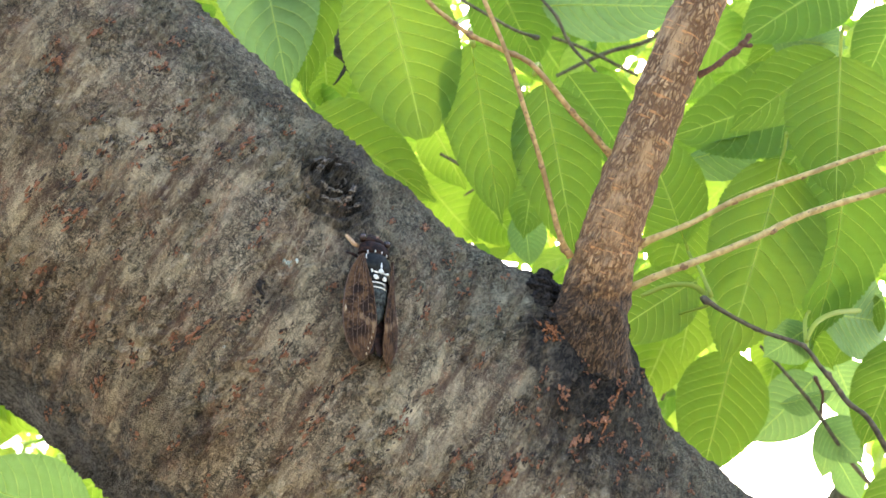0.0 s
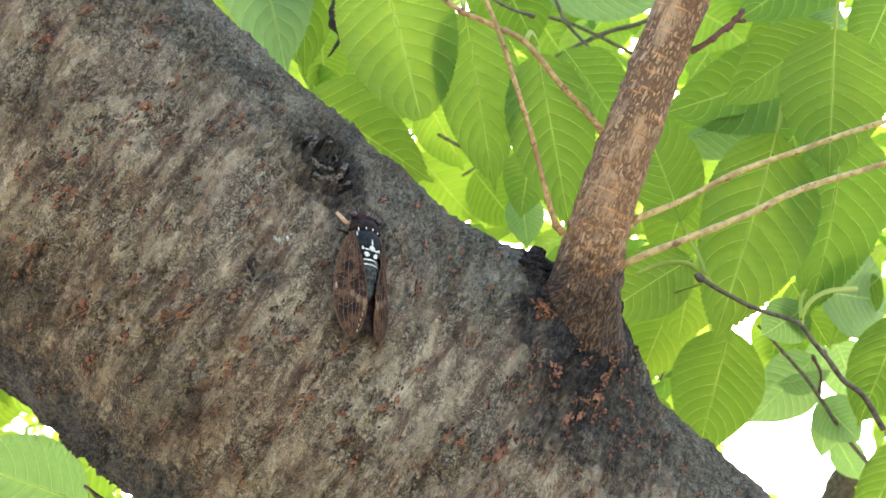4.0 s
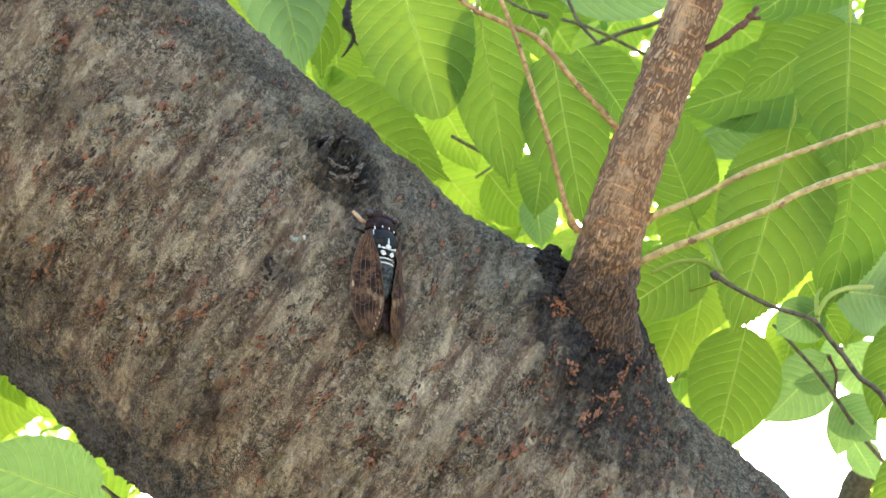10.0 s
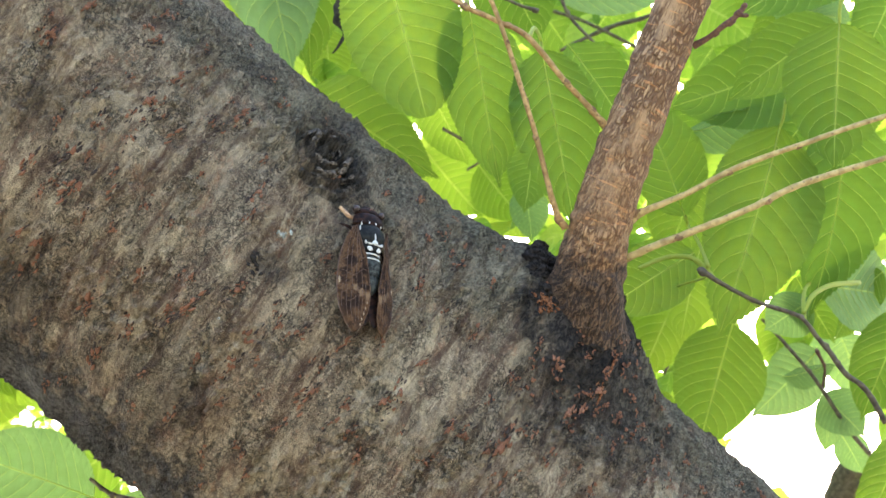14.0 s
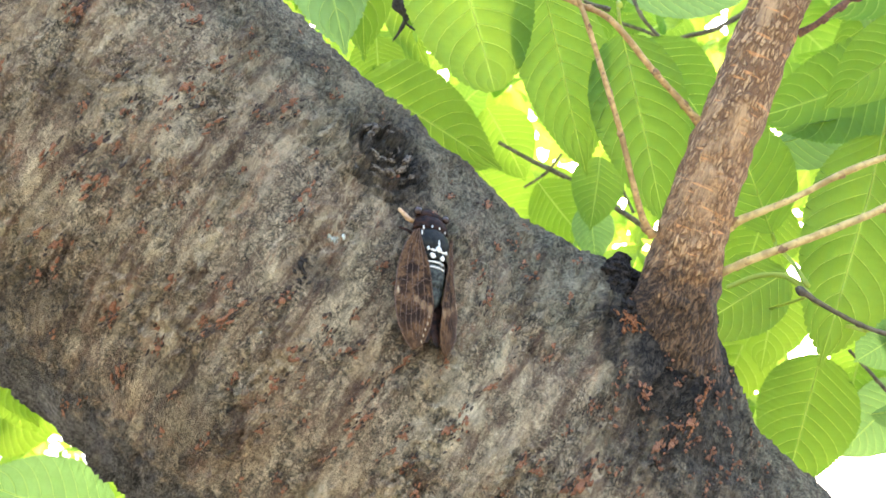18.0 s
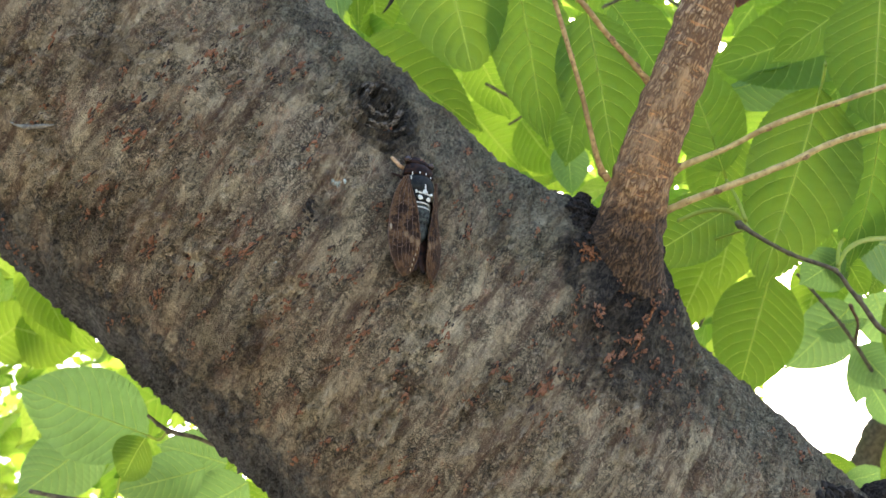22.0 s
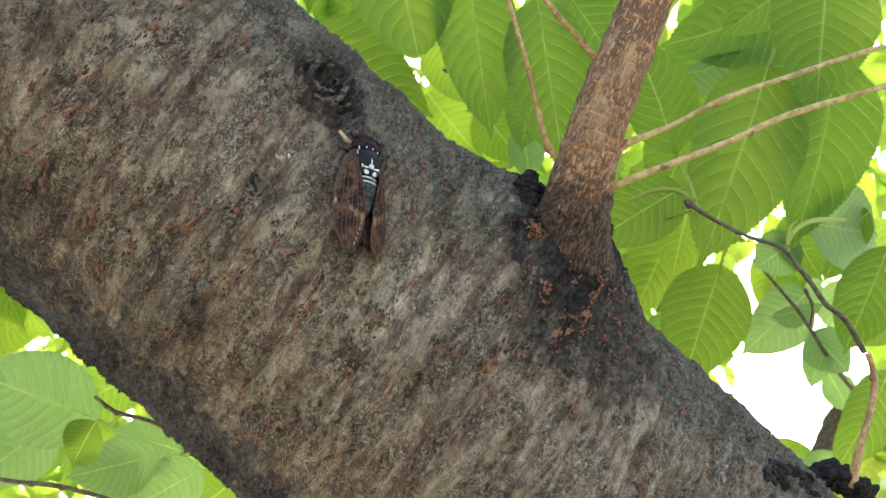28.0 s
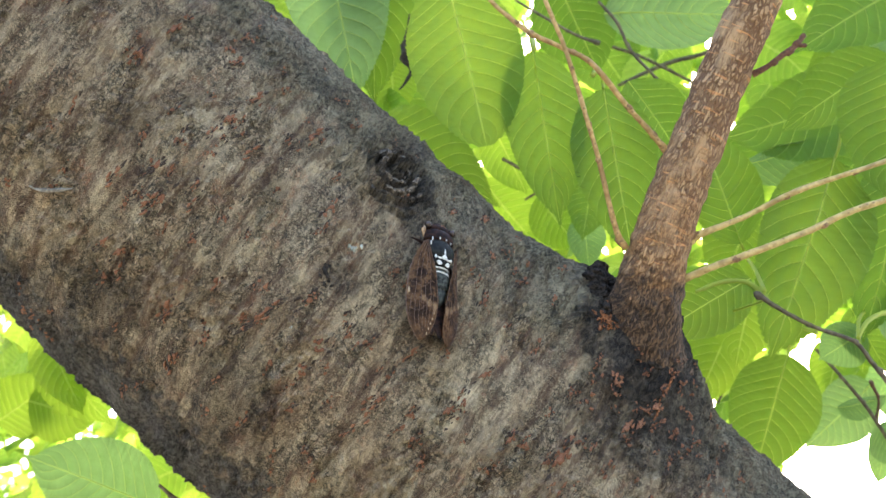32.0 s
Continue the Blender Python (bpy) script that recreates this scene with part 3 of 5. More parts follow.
def trunk_mesh():
    me = bpy.data.meshes.new("trunk")
    fine = list(np.arange(-0.25, 0.40, 0.0011))
    ss = list(np.linspace(-1.1, -0.252, 38)) + fine + list(np.linspace(0.405, 2.30, 74))
    cs = list(np.arange(-0.185, 0.186, 0.0011)) + list(np.linspace(0.19, 2 * math.pi * GIRTH - 0.19, 50))
    n, verts, uv = len(cs), [], []
    for k, s in enumerate(ss):
        p, r = axis(s)
        if s > 0.55:
            way = (axis(min(2.3, s + 0.02))[0] - axis(s - 0.02)[0]).normalized()
        else:
            way = DOWN
        out = (OUT - way * OUT.dot(way)).normalized()
        side = out.cross(way)
        for c in cs:
            a = c / GIRTH
            flare = 1.0
            if s > 1.9:
                flare += (s - 1.9) * 0.35 * (0.5 + 0.5 * math.sin(5 * a + 1.0))
            verts.append(p + (out * math.cos(a) + side * math.sin(a)) * (r * flare + relief(s, c)))
            uv.append((c, s))
    faces = []
    for k in range(len(ss) - 1):
        for j in range(n):
            i = (j + 1) % n
            faces.append((k * n + j, k * n + n + j, k * n + n + i, k * n + i))
    faces.append(tuple(range(n)))
    me.from_pydata(verts, [], faces)
    layer = me.uv_layers.new(name="UVMap")
    index = np.zeros(len(me.loops), dtype=np.int32)
    me.loops.foreach_get("vertex_index", index)
    layer.data.foreach_set("uv", np.array(uv, dtype=np.float32)[index].ravel())
    me.polygons.foreach_set("use_smooth", np.ones(len(me.polygons), dtype=bool))
    me.update()
    return me


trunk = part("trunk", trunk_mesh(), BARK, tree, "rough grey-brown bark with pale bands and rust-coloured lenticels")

# the side branch, its foot swollen and sooty
BRANCH = [(0.0726, 0.1098, 1.7613, 0.03400), (0.0715, 0.0850, 1.7742, 0.02780), (0.0725, 0.0641, 1.7864, 0.02130), (0.0761, 0.0468, 1.8005, 0.01730), (0.0820, 0.0305, 1.8207, 0.01498), (0.0912, 0.0166, 1.8447, 0.01387), (0.1012, 0.0058, 1.8675, 0.01335), (0.1133, -0.0063, 1.8964, 0.01288), (0.1298, -0.0221, 1.9319, 0.01240), (0.1487, -0.0381, 1.9716, 0.01194), (0.1735, -0.0581, 2.0223, 0.01123)]
branch = part("branch", tube(BRANCH, 56, 26, 0.10, 160.0), YOUNG, tree, "tan-brown young branch with flaking bark")
for rows, sides in [([(0.0529, 0.0652, 1.7885, 0.01247), (0.0509, 0.0628, 1.8006, 0.01141), (0.0498, 0.0621, 1.8099, 0.00918), (0.0514, 0.0604, 1.8168, 0.00576), (0.0531, 0.0578, 1.8213, 0.00202)], 12)]:
    part("crust", tube(rows, 30, 16, 0.45, 330.0, 3.0), SOOT, branch, "black crust at the branch fork")


def crumbs(ends, spread, size, count, seed, parent=None):
    """A heap of black crumbs strung between two places."""
    rng = random.Random(seed)
    bm = bmesh.new()
    a, b = Vector(ends[0]), Vector(ends[1])
    for k in range(count):
        p = a.lerp(b, rng.random()) + Vector((rng.uniform(-1.2, 1.2) * spread, rng.uniform(-0.8, 0.8) * spread, rng.uniform(-1.2, 1.2) * spread))
        r = size * rng.uniform(0.4, 1.0)
        x = Vector((rng.uniform(-1, 1), rng.uniform(-1, 1), rng.uniform(-1, 1))).normalized()
        y = x.orthogonal().normalized()
        lump(p, (r, r * 0.8, r * 0.7), (x, y, x.cross(y)), 1.0, 1, seed + k, 2, bm)
    part("crust", bm, SOOT, parent or branch, "black crumbling crust in the fork")


crumbs(((0.0487, 0.0654, 1.7981), (0.0537, 0.0592, 1.8188)), 0.0022, 0.0020, 80, 1)
crumbs(((0.0573, 0.0621, 1.7838), (0.0471, 0.0677, 1.8041)), 0.0025, 0.0020, 60, 2)
crumbs(((0.0917, 0.0771, 1.7879), (0.0908, 0.0699, 1.7965)), 0.0016, 0.0034, 16, 3)
crumbs(((0.0874, 0.0829, 1.7779), (0.0661, 0.0587, 1.7698)), 0.004, 0.004, 24, 4)


def scar_bm(s, c, size, seed):
    bm = bmesh.new()
    rng = random.Random(seed)
    for k in range(60):
        p, way = bark_point(s + rng.gauss(0, 0.30) * size, c + rng.gauss(0, 0.36) * size, -0.0002)
        r = size * rng.uniform(0.06, 0.16)
        lump(p, (r * 1.0, r * 1.9, r * 0.34), (DOWN, way.cross(DOWN), way), 1.1, 300, seed + k, 2, bm)
    return bm


part("bark_wound", scar_bm(0.1369, 0.1182, 0.009, 2.0), WOUND, trunk, "raw orange wound in the bark")
rows = [(*bark_point(s, c, 0.0)[0], r) for s, c, r in ((0.1807, 0.1254, 0.0003), (0.1826, 0.1174, 0.0008), (0.1834, 0.1094, 0.0004), (0.1857, 0.1046, 0.0008), (0.1869, 0.0975, 0.0003))]
part("bark_wound", tube(rows, 8, 8, 1.1, 700.0), WOUND, trunk, "raw orange crack in the bark")

# folds of bark that close the old knot, each a string of rough crumbs
fold_rng = random.Random(31)
for turn, size, wide, thick in ((0.3, 0.0050, 2.4, 0.0013), (0.7, 0.0088, 2.2, 0.0016), (0.5, 0.0125, 1.9, 0.0017), (1.0, 0.0160, 1.6, 0.0016), (3.6, 0.0100, 1.6, 0.0015), (3.9, 0.0150, 1.3, 0.0017), (5.2, 0.0120, 1.2, 0.0015)):
    bm = bmesh.new()
    for a in np.linspace(turn - wide / 2, turn + wide / 2, int(6 + wide * size * 900)):
        r = size * (1 + 0.12 * math.sin(3 * a + size * 900)) + fold_rng.gauss(0, 0.0005)
        p, up = bark_point(KNOT[0] + r * math.cos(a), KNOT[1] - r * 1.1 * math.sin(a), fold_rng.uniform(-0.0010, 0.0002))
        along = DOWN * -math.sin(a) - up.cross(DOWN) * math.cos(a)
        along = (along - up * along.dot(up)).normalized()
        big = thick * fold_rng.uniform(0.55, 1.0)
        lump(p, (big * 1.5, big * 0.7, big * 0.6), (along, up.cross(along), up), 0.6, 300, fold_rng.uniform(0, 90), 2, bm)
    part("bark_fold", bm, FOLD, trunk, "dark fold of bark round an old knot")

# ---------------------------------------------------------------- twigs
def twig(rows, material, label="", buds=(), sides=9, parent=None):
    ob = part("twig", tube(rows, sides, 10, 0.16, 330.0, rows[0][0] * 50), material, parent or tree, label)
    line = smooth_line(rows, 30)
    for where, size in buds:
        k = min(len(line) - 2, int(where * (len(line) - 1)))
        p = Vector(line[k][:3])
        way = (Vector(line[k + 1][:3]) - p).normalized()
        side = way.orthogonal().normalized()
        r = line[k][3]
        p += (side * math.cos(k) + way.cross(side) * math.sin(k)) * (r * 0.30)
        part("node", lump(p, (r * (0.35 + 0.55 * size), r * (0.35 + 0.55 * size), r * 1.15 * size), (side, way.cross(side), way), 0.5, 300, k, 2), NODE if material in (TWIG, TWIG_PALE) else material, ob)
    return ob


twig([(0.0629, 0.0287, 1.8117, 0.00210), (0.0572, 0.0215, 1.8202, 0.00151), (0.0483, 0.0027, 1.8487, 0.00128), (0.0412, -0.0089, 1.8688, 0.00128), (0.0318, -0.0207, 1.8973, 0.00117), (0.0205, -0.0306, 1.9245, 0.00118), (0.0054, -0.0383, 1.9677, 0.00096)], TWIG, 'reddish-brown thin twig', [(0.08, 1.5), (0.33, 1.35), (0.45, 1.3), (0.62, 1.3)])
twig([(0.0843, 0.0097, 1.8567, 0.00236), (0.0787, 0.0050, 1.8609, 0.00165), (0.0713, -0.0008, 1.8669, 0.00141), (0.0629, -0.0068, 1.8733, 0.00140), (0.0450, -0.0176, 1.8919, 0.00140), (0.0308, -0.0198, 1.8998, 0.00129), (0.0144, -0.0206, 1.9090, 0.00130), (0.0039, -0.0212, 1.9181, 0.00119), (-0.0082, -0.0222, 1.9318, 0.00108), (-0.0263, -0.0237, 1.9624, 0.00098)], TWIG, 'reddish-brown thin twig', [(0.15, 1.5), (0.33, 1.5), (0.52, 1.4), (0.67, 1.8), (0.75, 1.3)])
twig([(0.0953, 0.0319, 1.8183, 0.00259), (0.1019, 0.0281, 1.8209, 0.00188), (0.1211, 0.0207, 1.8258, 0.00140), (0.1449, 0.0110, 1.8346, 0.00151), (0.1760, 0.0019, 1.8423, 0.00127), (0.2120, -0.0076, 1.8508, 0.00126), (0.2497, -0.0191, 1.8548, 0.00113)], TWIG_PALE, 'pale tan straight twig', [(0.08, 1.5), (0.32, 1.3), (0.48, 1.45), (0.66, 1.3)])
twig([(0.0842, 0.0436, 1.7979, 0.00283), (0.0903, 0.0404, 1.7996, 0.00200), (0.1054, 0.0333, 1.8039, 0.00187), (0.1252, 0.0260, 1.8086, 0.00174), (0.1515, 0.0171, 1.8160, 0.00161), (0.1740, 0.0100, 1.8243, 0.00161), (0.2106, -0.0010, 1.8314, 0.00137), (0.2515, -0.0121, 1.8387, 0.00124)], TWIG_PALE, 'pale tan straight twig', [(0.1, 1.45), (0.24, 1.35), (0.38, 1.3), (0.62, 1.4)])
twig([(0.1274, -0.0040, 1.8965, 0.00191), (0.1346, -0.0077, 1.8989, 0.00143), (0.1420, -0.0123, 1.9029, 0.00154), (0.1481, -0.0145, 1.9068, 0.00142), (0.1526, -0.0173, 1.9116, 0.00119)], SPUR, 'short bud spur', [(0.35, 1.4), (0.62, 1.7), (0.8, 1.6), (0.97, 1.3)])
twig([(0.1498, -0.0148, 1.9073, 0.00119), (0.1529, -0.0153, 1.9062, 0.00095)], SPUR, 'short bud', [(0.9, 1.3)])
twig([(0.1418, 0.1008, 1.8270, 0.00191), (0.1491, 0.1034, 1.8225, 0.00131), (0.1613, 0.1069, 1.8165, 0.00119), (0.1742, 0.1100, 1.8112, 0.00119), (0.1949, 0.1136, 1.8048, 0.00119), (0.2047, 0.1194, 1.7948, 0.00131), (0.2117, 0.1236, 1.7876, 0.00143), (0.2194, 0.1289, 1.7784, 0.00155), (0.2307, 0.1335, 1.7704, 0.00155), (0.2413, 0.1424, 1.7551, 0.00167)], TWIG_DARK, 'dark thin twig', [(0.02, 1.7), (0.3, 1.6), (0.45, 1.7), (0.62, 1.7), (0.72, 1.4)])
twig([(0.2295, 0.3251, 1.9066, 0.00111), (0.2478, 0.3349, 1.8896, 0.00127), (0.2682, 0.3472, 1.8684, 0.00143), (0.2927, 0.3656, 1.8366, 0.00159), (0.3237, 0.3982, 1.8182, 0.00162)], TWIG_DARK, 'grey thin twig', [(0.25, 1.4), (0.45, 1.5)])
twig([(0.2731, 0.3503, 1.8631, 0.00104), (0.2748, 0.3431, 1.8755, 0.00104), (0.2691, 0.3366, 1.8868, 0.00139)], SPUR, 'bud spur', [(0.6, 1.6), (0.95, 1.8)])
twig([(0.0066, 0.1397, 2.0754, 0.00081), (0.0291, 0.1463, 2.0640, 0.00105), (0.0497, 0.1519, 2.0543, 0.00105), (0.0647, 0.1544, 2.0501, 0.00151)], TWIG_DARK, 'dark dead twig', [(0.55, 1.5), (0.95, 1.5)])
twig([(0.0656, 0.1689, 2.1009, 0.00097), (0.0793, 0.1768, 2.0874, 0.00121), (0.0891, 0.1865, 2.0704, 0.00121), (0.1094, 0.1973, 2.0518, 0.00097)], TWIG_DARK, 'dark dead twig', [(0.35, 1.5), (0.6, 1.5), (0.95, 1.4)])
twig([(0.1059, 0.4402, 2.2391, 0.00163), (0.1348, 0.4331, 2.2514, 0.00195), (0.1584, 0.4284, 2.2596, 0.00212), (0.1873, 0.4245, 2.2664, 0.00228), (0.2188, 0.4154, 2.2823, 0.00260)], TWIG_DARK, 'grey twig deep in the crown', [(0.4, 1.3)])
twig([(0.0873, 0.3908, 2.2487, 0.00158), (0.1254, 0.3971, 2.2377, 0.00158), (0.1763, 0.4099, 2.2157, 0.00158)], TWIG_DARK, 'grey twig deep in the crown', [])
twig([(-0.0019, 0.3501, 2.0910, 0.00128), (0.0238, 0.3571, 2.0788, 0.00170), (0.0451, 0.3622, 2.0700, 0.00199), (0.0663, 0.3682, 2.0598, 0.00213), (0.0960, 0.3777, 2.0433, 0.00227), (0.1256, 0.3872, 2.0269, 0.00227)], TWIG_DARK, 'grey twig deep in the crown', [(0.3, 1.3)])
twig([(0.0175, 0.3672, 2.0614, 0.00085), (0.0344, 0.3614, 2.0714, 0.00114), (0.0458, 0.3543, 2.0837, 0.00085)], TWIG_DARK, 'grey twig deep in the crown', [])
twig([(0.1043, 0.4087, 2.0656, 0.00118), (0.0911, 0.3955, 2.0885, 0.00118), (0.0756, 0.3866, 2.1038, 0.00088)], TWIG_DARK, 'grey twig deep in the crown', [])
twig([(0.2432, 0.1424, 1.7550, 0.00182), (0.2462, 0.1470, 1.7471, 0.00195), (0.2474, 0.1516, 1.7391, 0.00208), (0.2432, 0.1559, 1.7218, 0.00206), (0.2371, 0.1594, 1.7056, 0.00230), (0.2318, 0.1660, 1.6842, 0.00279)], TWIG, 'reddish-brown thin twig', [(0.3, 1.4)])
twig([(0.1125, 0.1267, 1.8421, 0.00122), (0.1272, 0.1238, 1.8471, 0.00135), (0.1396, 0.1193, 1.8450, 0.00148), (0.1468, 0.1174, 1.8383, 0.00160), (0.1513, 0.1123, 1.8271, 0.00145), (0.1555, 0.1051, 1.8196, 0.00130)], STALK, 'curved green leaf stalk', [])
twig([(0.1221, 0.1615, 1.8418, 0.00071), (0.1366, 0.1407, 1.8379, 0.00069), (0.1456, 0.1072, 1.8259, 0.00078)], STALK, 'thin green leaf stalk', [])
twig([(0.1971, 0.1126, 1.8067, 0.00104), (0.2048, 0.1168, 1.8194, 0.00132), (0.2238, 0.1406, 1.8382, 0.00151), (0.2577, 0.1932, 1.8671, 0.00163)], STALK, 'curved green leaf stalk', [])
twig([(0.4345, 0.7666, 1.9742, 0.00953), (0.4174, 0.7818, 1.9478, 0.01466), (0.4051, 0.8001, 1.9161, 0.01612), (0.3928, 0.8306, 1.8632, 0.01759)], TWIG_DARK, 'grey limb deep in the crown', [])
twig([(-0.1961, 0.1760, 1.7361, 0.00098), (-0.1879, 0.1793, 1.7305, 0.00123), (-0.1813, 0.1809, 1.7277, 0.00135), (-0.1639, 0.1831, 1.7239, 0.00123), (-0.1390, 0.1989, 1.7165, 0.00149)], TWIG_DARK, 'dark thin twig', [(0.2, 1.6), (0.45, 1.6)])
twig([(-0.2739, 0.2188, 1.7018, 0.00126), (-0.2501, 0.2209, 1.6982, 0.00139), (-0.2262, 0.2220, 1.6965, 0.00151), (-0.2024, 0.2247, 1.6917, 0.00151), (-0.1752, 0.2293, 1.6838, 0.00151)], TWIG_DARK, 'dark thin twig', [(0.35, 1.6), (0.55, 1.6)])
twig([(-0.2179, 0.2120, 1.6937, 0.00054), (-0.2168, 0.2078, 1.7010, 0.00054), (-0.2123, 0.1946, 1.7038, 0.00053)], STALK, 'green leaf stalk', [])
twig([(0.1712, 0.4152, 1.9024, 0.00103), (0.1841, 0.4006, 1.9277, 0.00121), (0.2016, 0.3882, 1.9492, 0.00138), (0.2278, 0.3758, 1.9709, 0.00138)], TWIG_DARK, 'grey thin twig', [(0.35, 1.5), (0.6, 1.5)])


bm = tube([(-0.0647, 0.1324, 2.0632, 0.00092), (-0.0659, 0.1387, 2.0520, 0.00184), (-0.0677, 0.1432, 2.0439, 0.00332), (-0.0663, 0.1472, 2.0368, 0.00443), (-0.0633, 0.1501, 2.0317, 0.00295), (-0.0626, 0.1519, 2.0285, 0.00111)], 22, 14, 0.5, 230.0, 4.0)
tube([(-0.0633, 0.1496, 2.0327, 0.00148), (-0.0641, 0.1519, 2.0285, 0.00129), (-0.0663, 0.1541, 2.0246, 0.00111), (-0.0692, 0.1562, 2.0208, 0.00081), (-0.0718, 0.1576, 2.0182, 0.00037)], 8, 8, 0.3, 300.0, 1.0, bm)
tube([(-0.0641, 0.1516, 2.0291, 0.00092), (-0.0611, 0.1534, 2.0260, 0.00081), (-0.0567, 0.1549, 2.0234, 0.00089)], 8, 8, 0.3, 300.0, 2.0, bm)
hung = Matrix.Translation((-0.0647, 0.1324, 2.0632))
bm.transform(hung.inverted())
withered = part("withered_leaf", bm, WITHERED, tree, "small withered leaf, dark and curled up", hung)


# ---------------------------------------------------------------- leaves
def half_width(t, blunt=False):
    """The outline of a cherry leaf: half its width (1 = the most) from stalk to the drawn-out tip."""
    if blunt:                                          # its tip bent away
        return max(0.004, math.sin(math.pi * min(1.0, t) ** 1.05) ** 0.55)
    body = math.sin(math.pi * min(1.0, t / 0.93) ** 0.80) ** 0.72 if t < 0.93 else 0.0
    tip = max(0.0, (1 - t) / 0.30) ** 1.3 * 0.42 if t > 0.70 else 0.0
    return max(body, tip, 0.004)


VEINS = 12                                        # side veins on each half


def vein_arc(ax):
    """How far a side vein has risen towards the tip, ax from the midrib (0) to the edge (1)."""
    return 0.13 * ax + 0.09 * ax * ax


def blade_height(x, w, t, bend, fold, cup, seed):
    """Relief of a leaf of length 1, x from -1 to 1 across: folded on its midrib, arched, quilted between its veins."""
    ax = abs(x)
    z = fold * ax * w * 0.5 - bend * t * t + cup * (ax * w) ** 2 * 0.5
    z -= 0.019 * abs(math.sin(math.pi * (t - vein_arc(ax)) * VEINS)) * min(1.0, ax * 3) * (1 - 0.4 * ax) * w
    z += 0.024 * noise.noise(Vector((x * w * 1.3 + seed, t * 2.6, seed * 1.7))) + 0.028 * ax * w * noise.noise(Vector((x * 2.0, t * 6.0, seed)))
    return z


def blade_mesh(name, seed, bend, fold, cup, blunt=False, rows=132, cols=7):
    me = bpy.data.meshes.new(name)
    verts, uv, faces = [], [], []
    for k in range(rows + 1):
        t = k / rows
        w = half_width(t, blunt)
        big = 0.7 + 0.6 * noise.noise(Vector((t * 30, seed, 0)))
        tooth = (0.045 * big if k % 3 == 1 else 0.018 * big if k % 3 == 2 else 0.0) * (1 if 0.05 < t < 0.97 else 0)
        for j in range(-cols, cols + 1):
            x = j / cols
            edge = w + (tooth if abs(j) == cols else 0)
            y = t + (0.005 * (k % 3) if abs(j) == cols else 0)
            sway = 0.05 * math.sin(2.2 * t + seed) - 0.05 * math.sin(seed)
            verts.append((0.5 * x * edge + sway * 0.5, y, blade_height(x, w, t, bend, fold, cup, seed)))
            uv.append((x, t))
    n = 2 * cols + 1
    for k in range(rows):
        for j in range(n - 1):
            faces.append((k * n + j, k * n + j + 1, k * n + n + j + 1, k * n + n + j))
    me.from_pydata(verts, [], faces)
    layer = me.uv_layers.new(name="UVMap")
    for loop in me.loops:
        layer.data[loop.index].uv = uv[loop.vertex_index]
    for p in me.polygons:
        p.use_smooth = True
    return me


def vein_mesh(name, seed, bend, fold, cup, blunt=False):
    """The midrib and side veins of that leaf, as thin ridges on its under side."""
    bm = bmesh.new()

    def ridge(line, r0, r1, sides):
        rows = []
        for i, (x, t) in enumerate(line):
            w = half_width(t, blunt)
            sway = 0.05 * math.sin(2.2 * t + seed) - 0.05 * math.sin(seed)
            r = r0 + (r1 - r0) * i / (len(line) - 1)
            rows.append((0.5 * x * w + sway * 0.5, t, blade_height(x, w, t, bend, fold, cup, seed) + 0.3 * r, r))
        tube(rows, sides, 1, bm=bm)

    ridge([(0, k / 24) for k in range(24)], 0.0068, 0.0016, 6)
    for k in range(1, VEINS):
        for side in (-1, 1):
            line = [(side * ax, k / VEINS + vein_arc(ax)) for ax in (0.02, 0.25, 0.5, 0.75, 0.93)]
            if line[-1][1] < 0.97:
                ridge(line, 0.0012, 0.0005, 4)
    me = bpy.data.meshes.new(name)
    bm.to_mesh(me)
    bm.free()
    me.materials.append(VEIN)
    for p in me.polygons:
        p.use_smooth = True
    return me


SHAPES = []
for seed, bend, fold, cup, blunt in ((0.4, 0.10, 0.05, 0.10, False), (1.9, 0.18, 0.16, 0.05, False), (3.1, 0.05, 0.02, 0.20, False), (4.6, 0.24, 0.10, 0.12, False), (5.9, 0.14, 0.30, 0.0, False), (2.4, 0.12, 0.06, 0.14, True)):
    SHAPES.append((blade_mesh("blade", seed, bend, fold, cup, blunt), vein_mesh("midrib", seed, bend, fold, cup, blunt)))
PALE_SHAPES = [(s[0].copy(), s[1]) for s in SHAPES]
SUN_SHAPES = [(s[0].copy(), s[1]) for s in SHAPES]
for shapes, material in ((SHAPES, LEAF), (PALE_SHAPES, LEAF_PALE), (SUN_SHAPES, LEAF_SUN_TINT)):
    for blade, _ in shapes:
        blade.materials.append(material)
EYE_SIDE = Vector((0.0, -0.866, -0.5))           # the open side from which the crown is seen


# how the wind carries the leaf clusters: seconds, millimetres to the right and up across the open side
SWAY_A = ((0, -3.9, 1.9), (1, -6.4, -0.2), (2, -2.8, -0.9), (2.5, -1.4, -1.6), (4.5, -1.8, 1.3), (5, -2.7, 2.2), (6, 0.8, 0.2), (7, 0.2, -2.6), (8, 0.0, -2.7), (9, -0.3, -0.8), (10, 0.9, 0.5), (11, -0.3, 0.5), (12, -0.0, -0.1), (13, -0.2, -1.5), (14, -0.8, -1.8), (17, 2.0, 12.6), (18, 2.0, 12.6), (19, 2.5, 13.8), (20, 0.9, 3.6), (21, 0.0, -0.0), (22, -1.2, -1.1), (23, 0.6, 1.6), (24, -1.0, -0.5), (25, 4.1, -1.3), (26, 2.6, -3.9), (28.5, -5.1, -3.3), (29, -2.7, -2.4), (30, 0.5, -1.8), (31, 0.0, -3.1), (32, -2.8, -3.5))
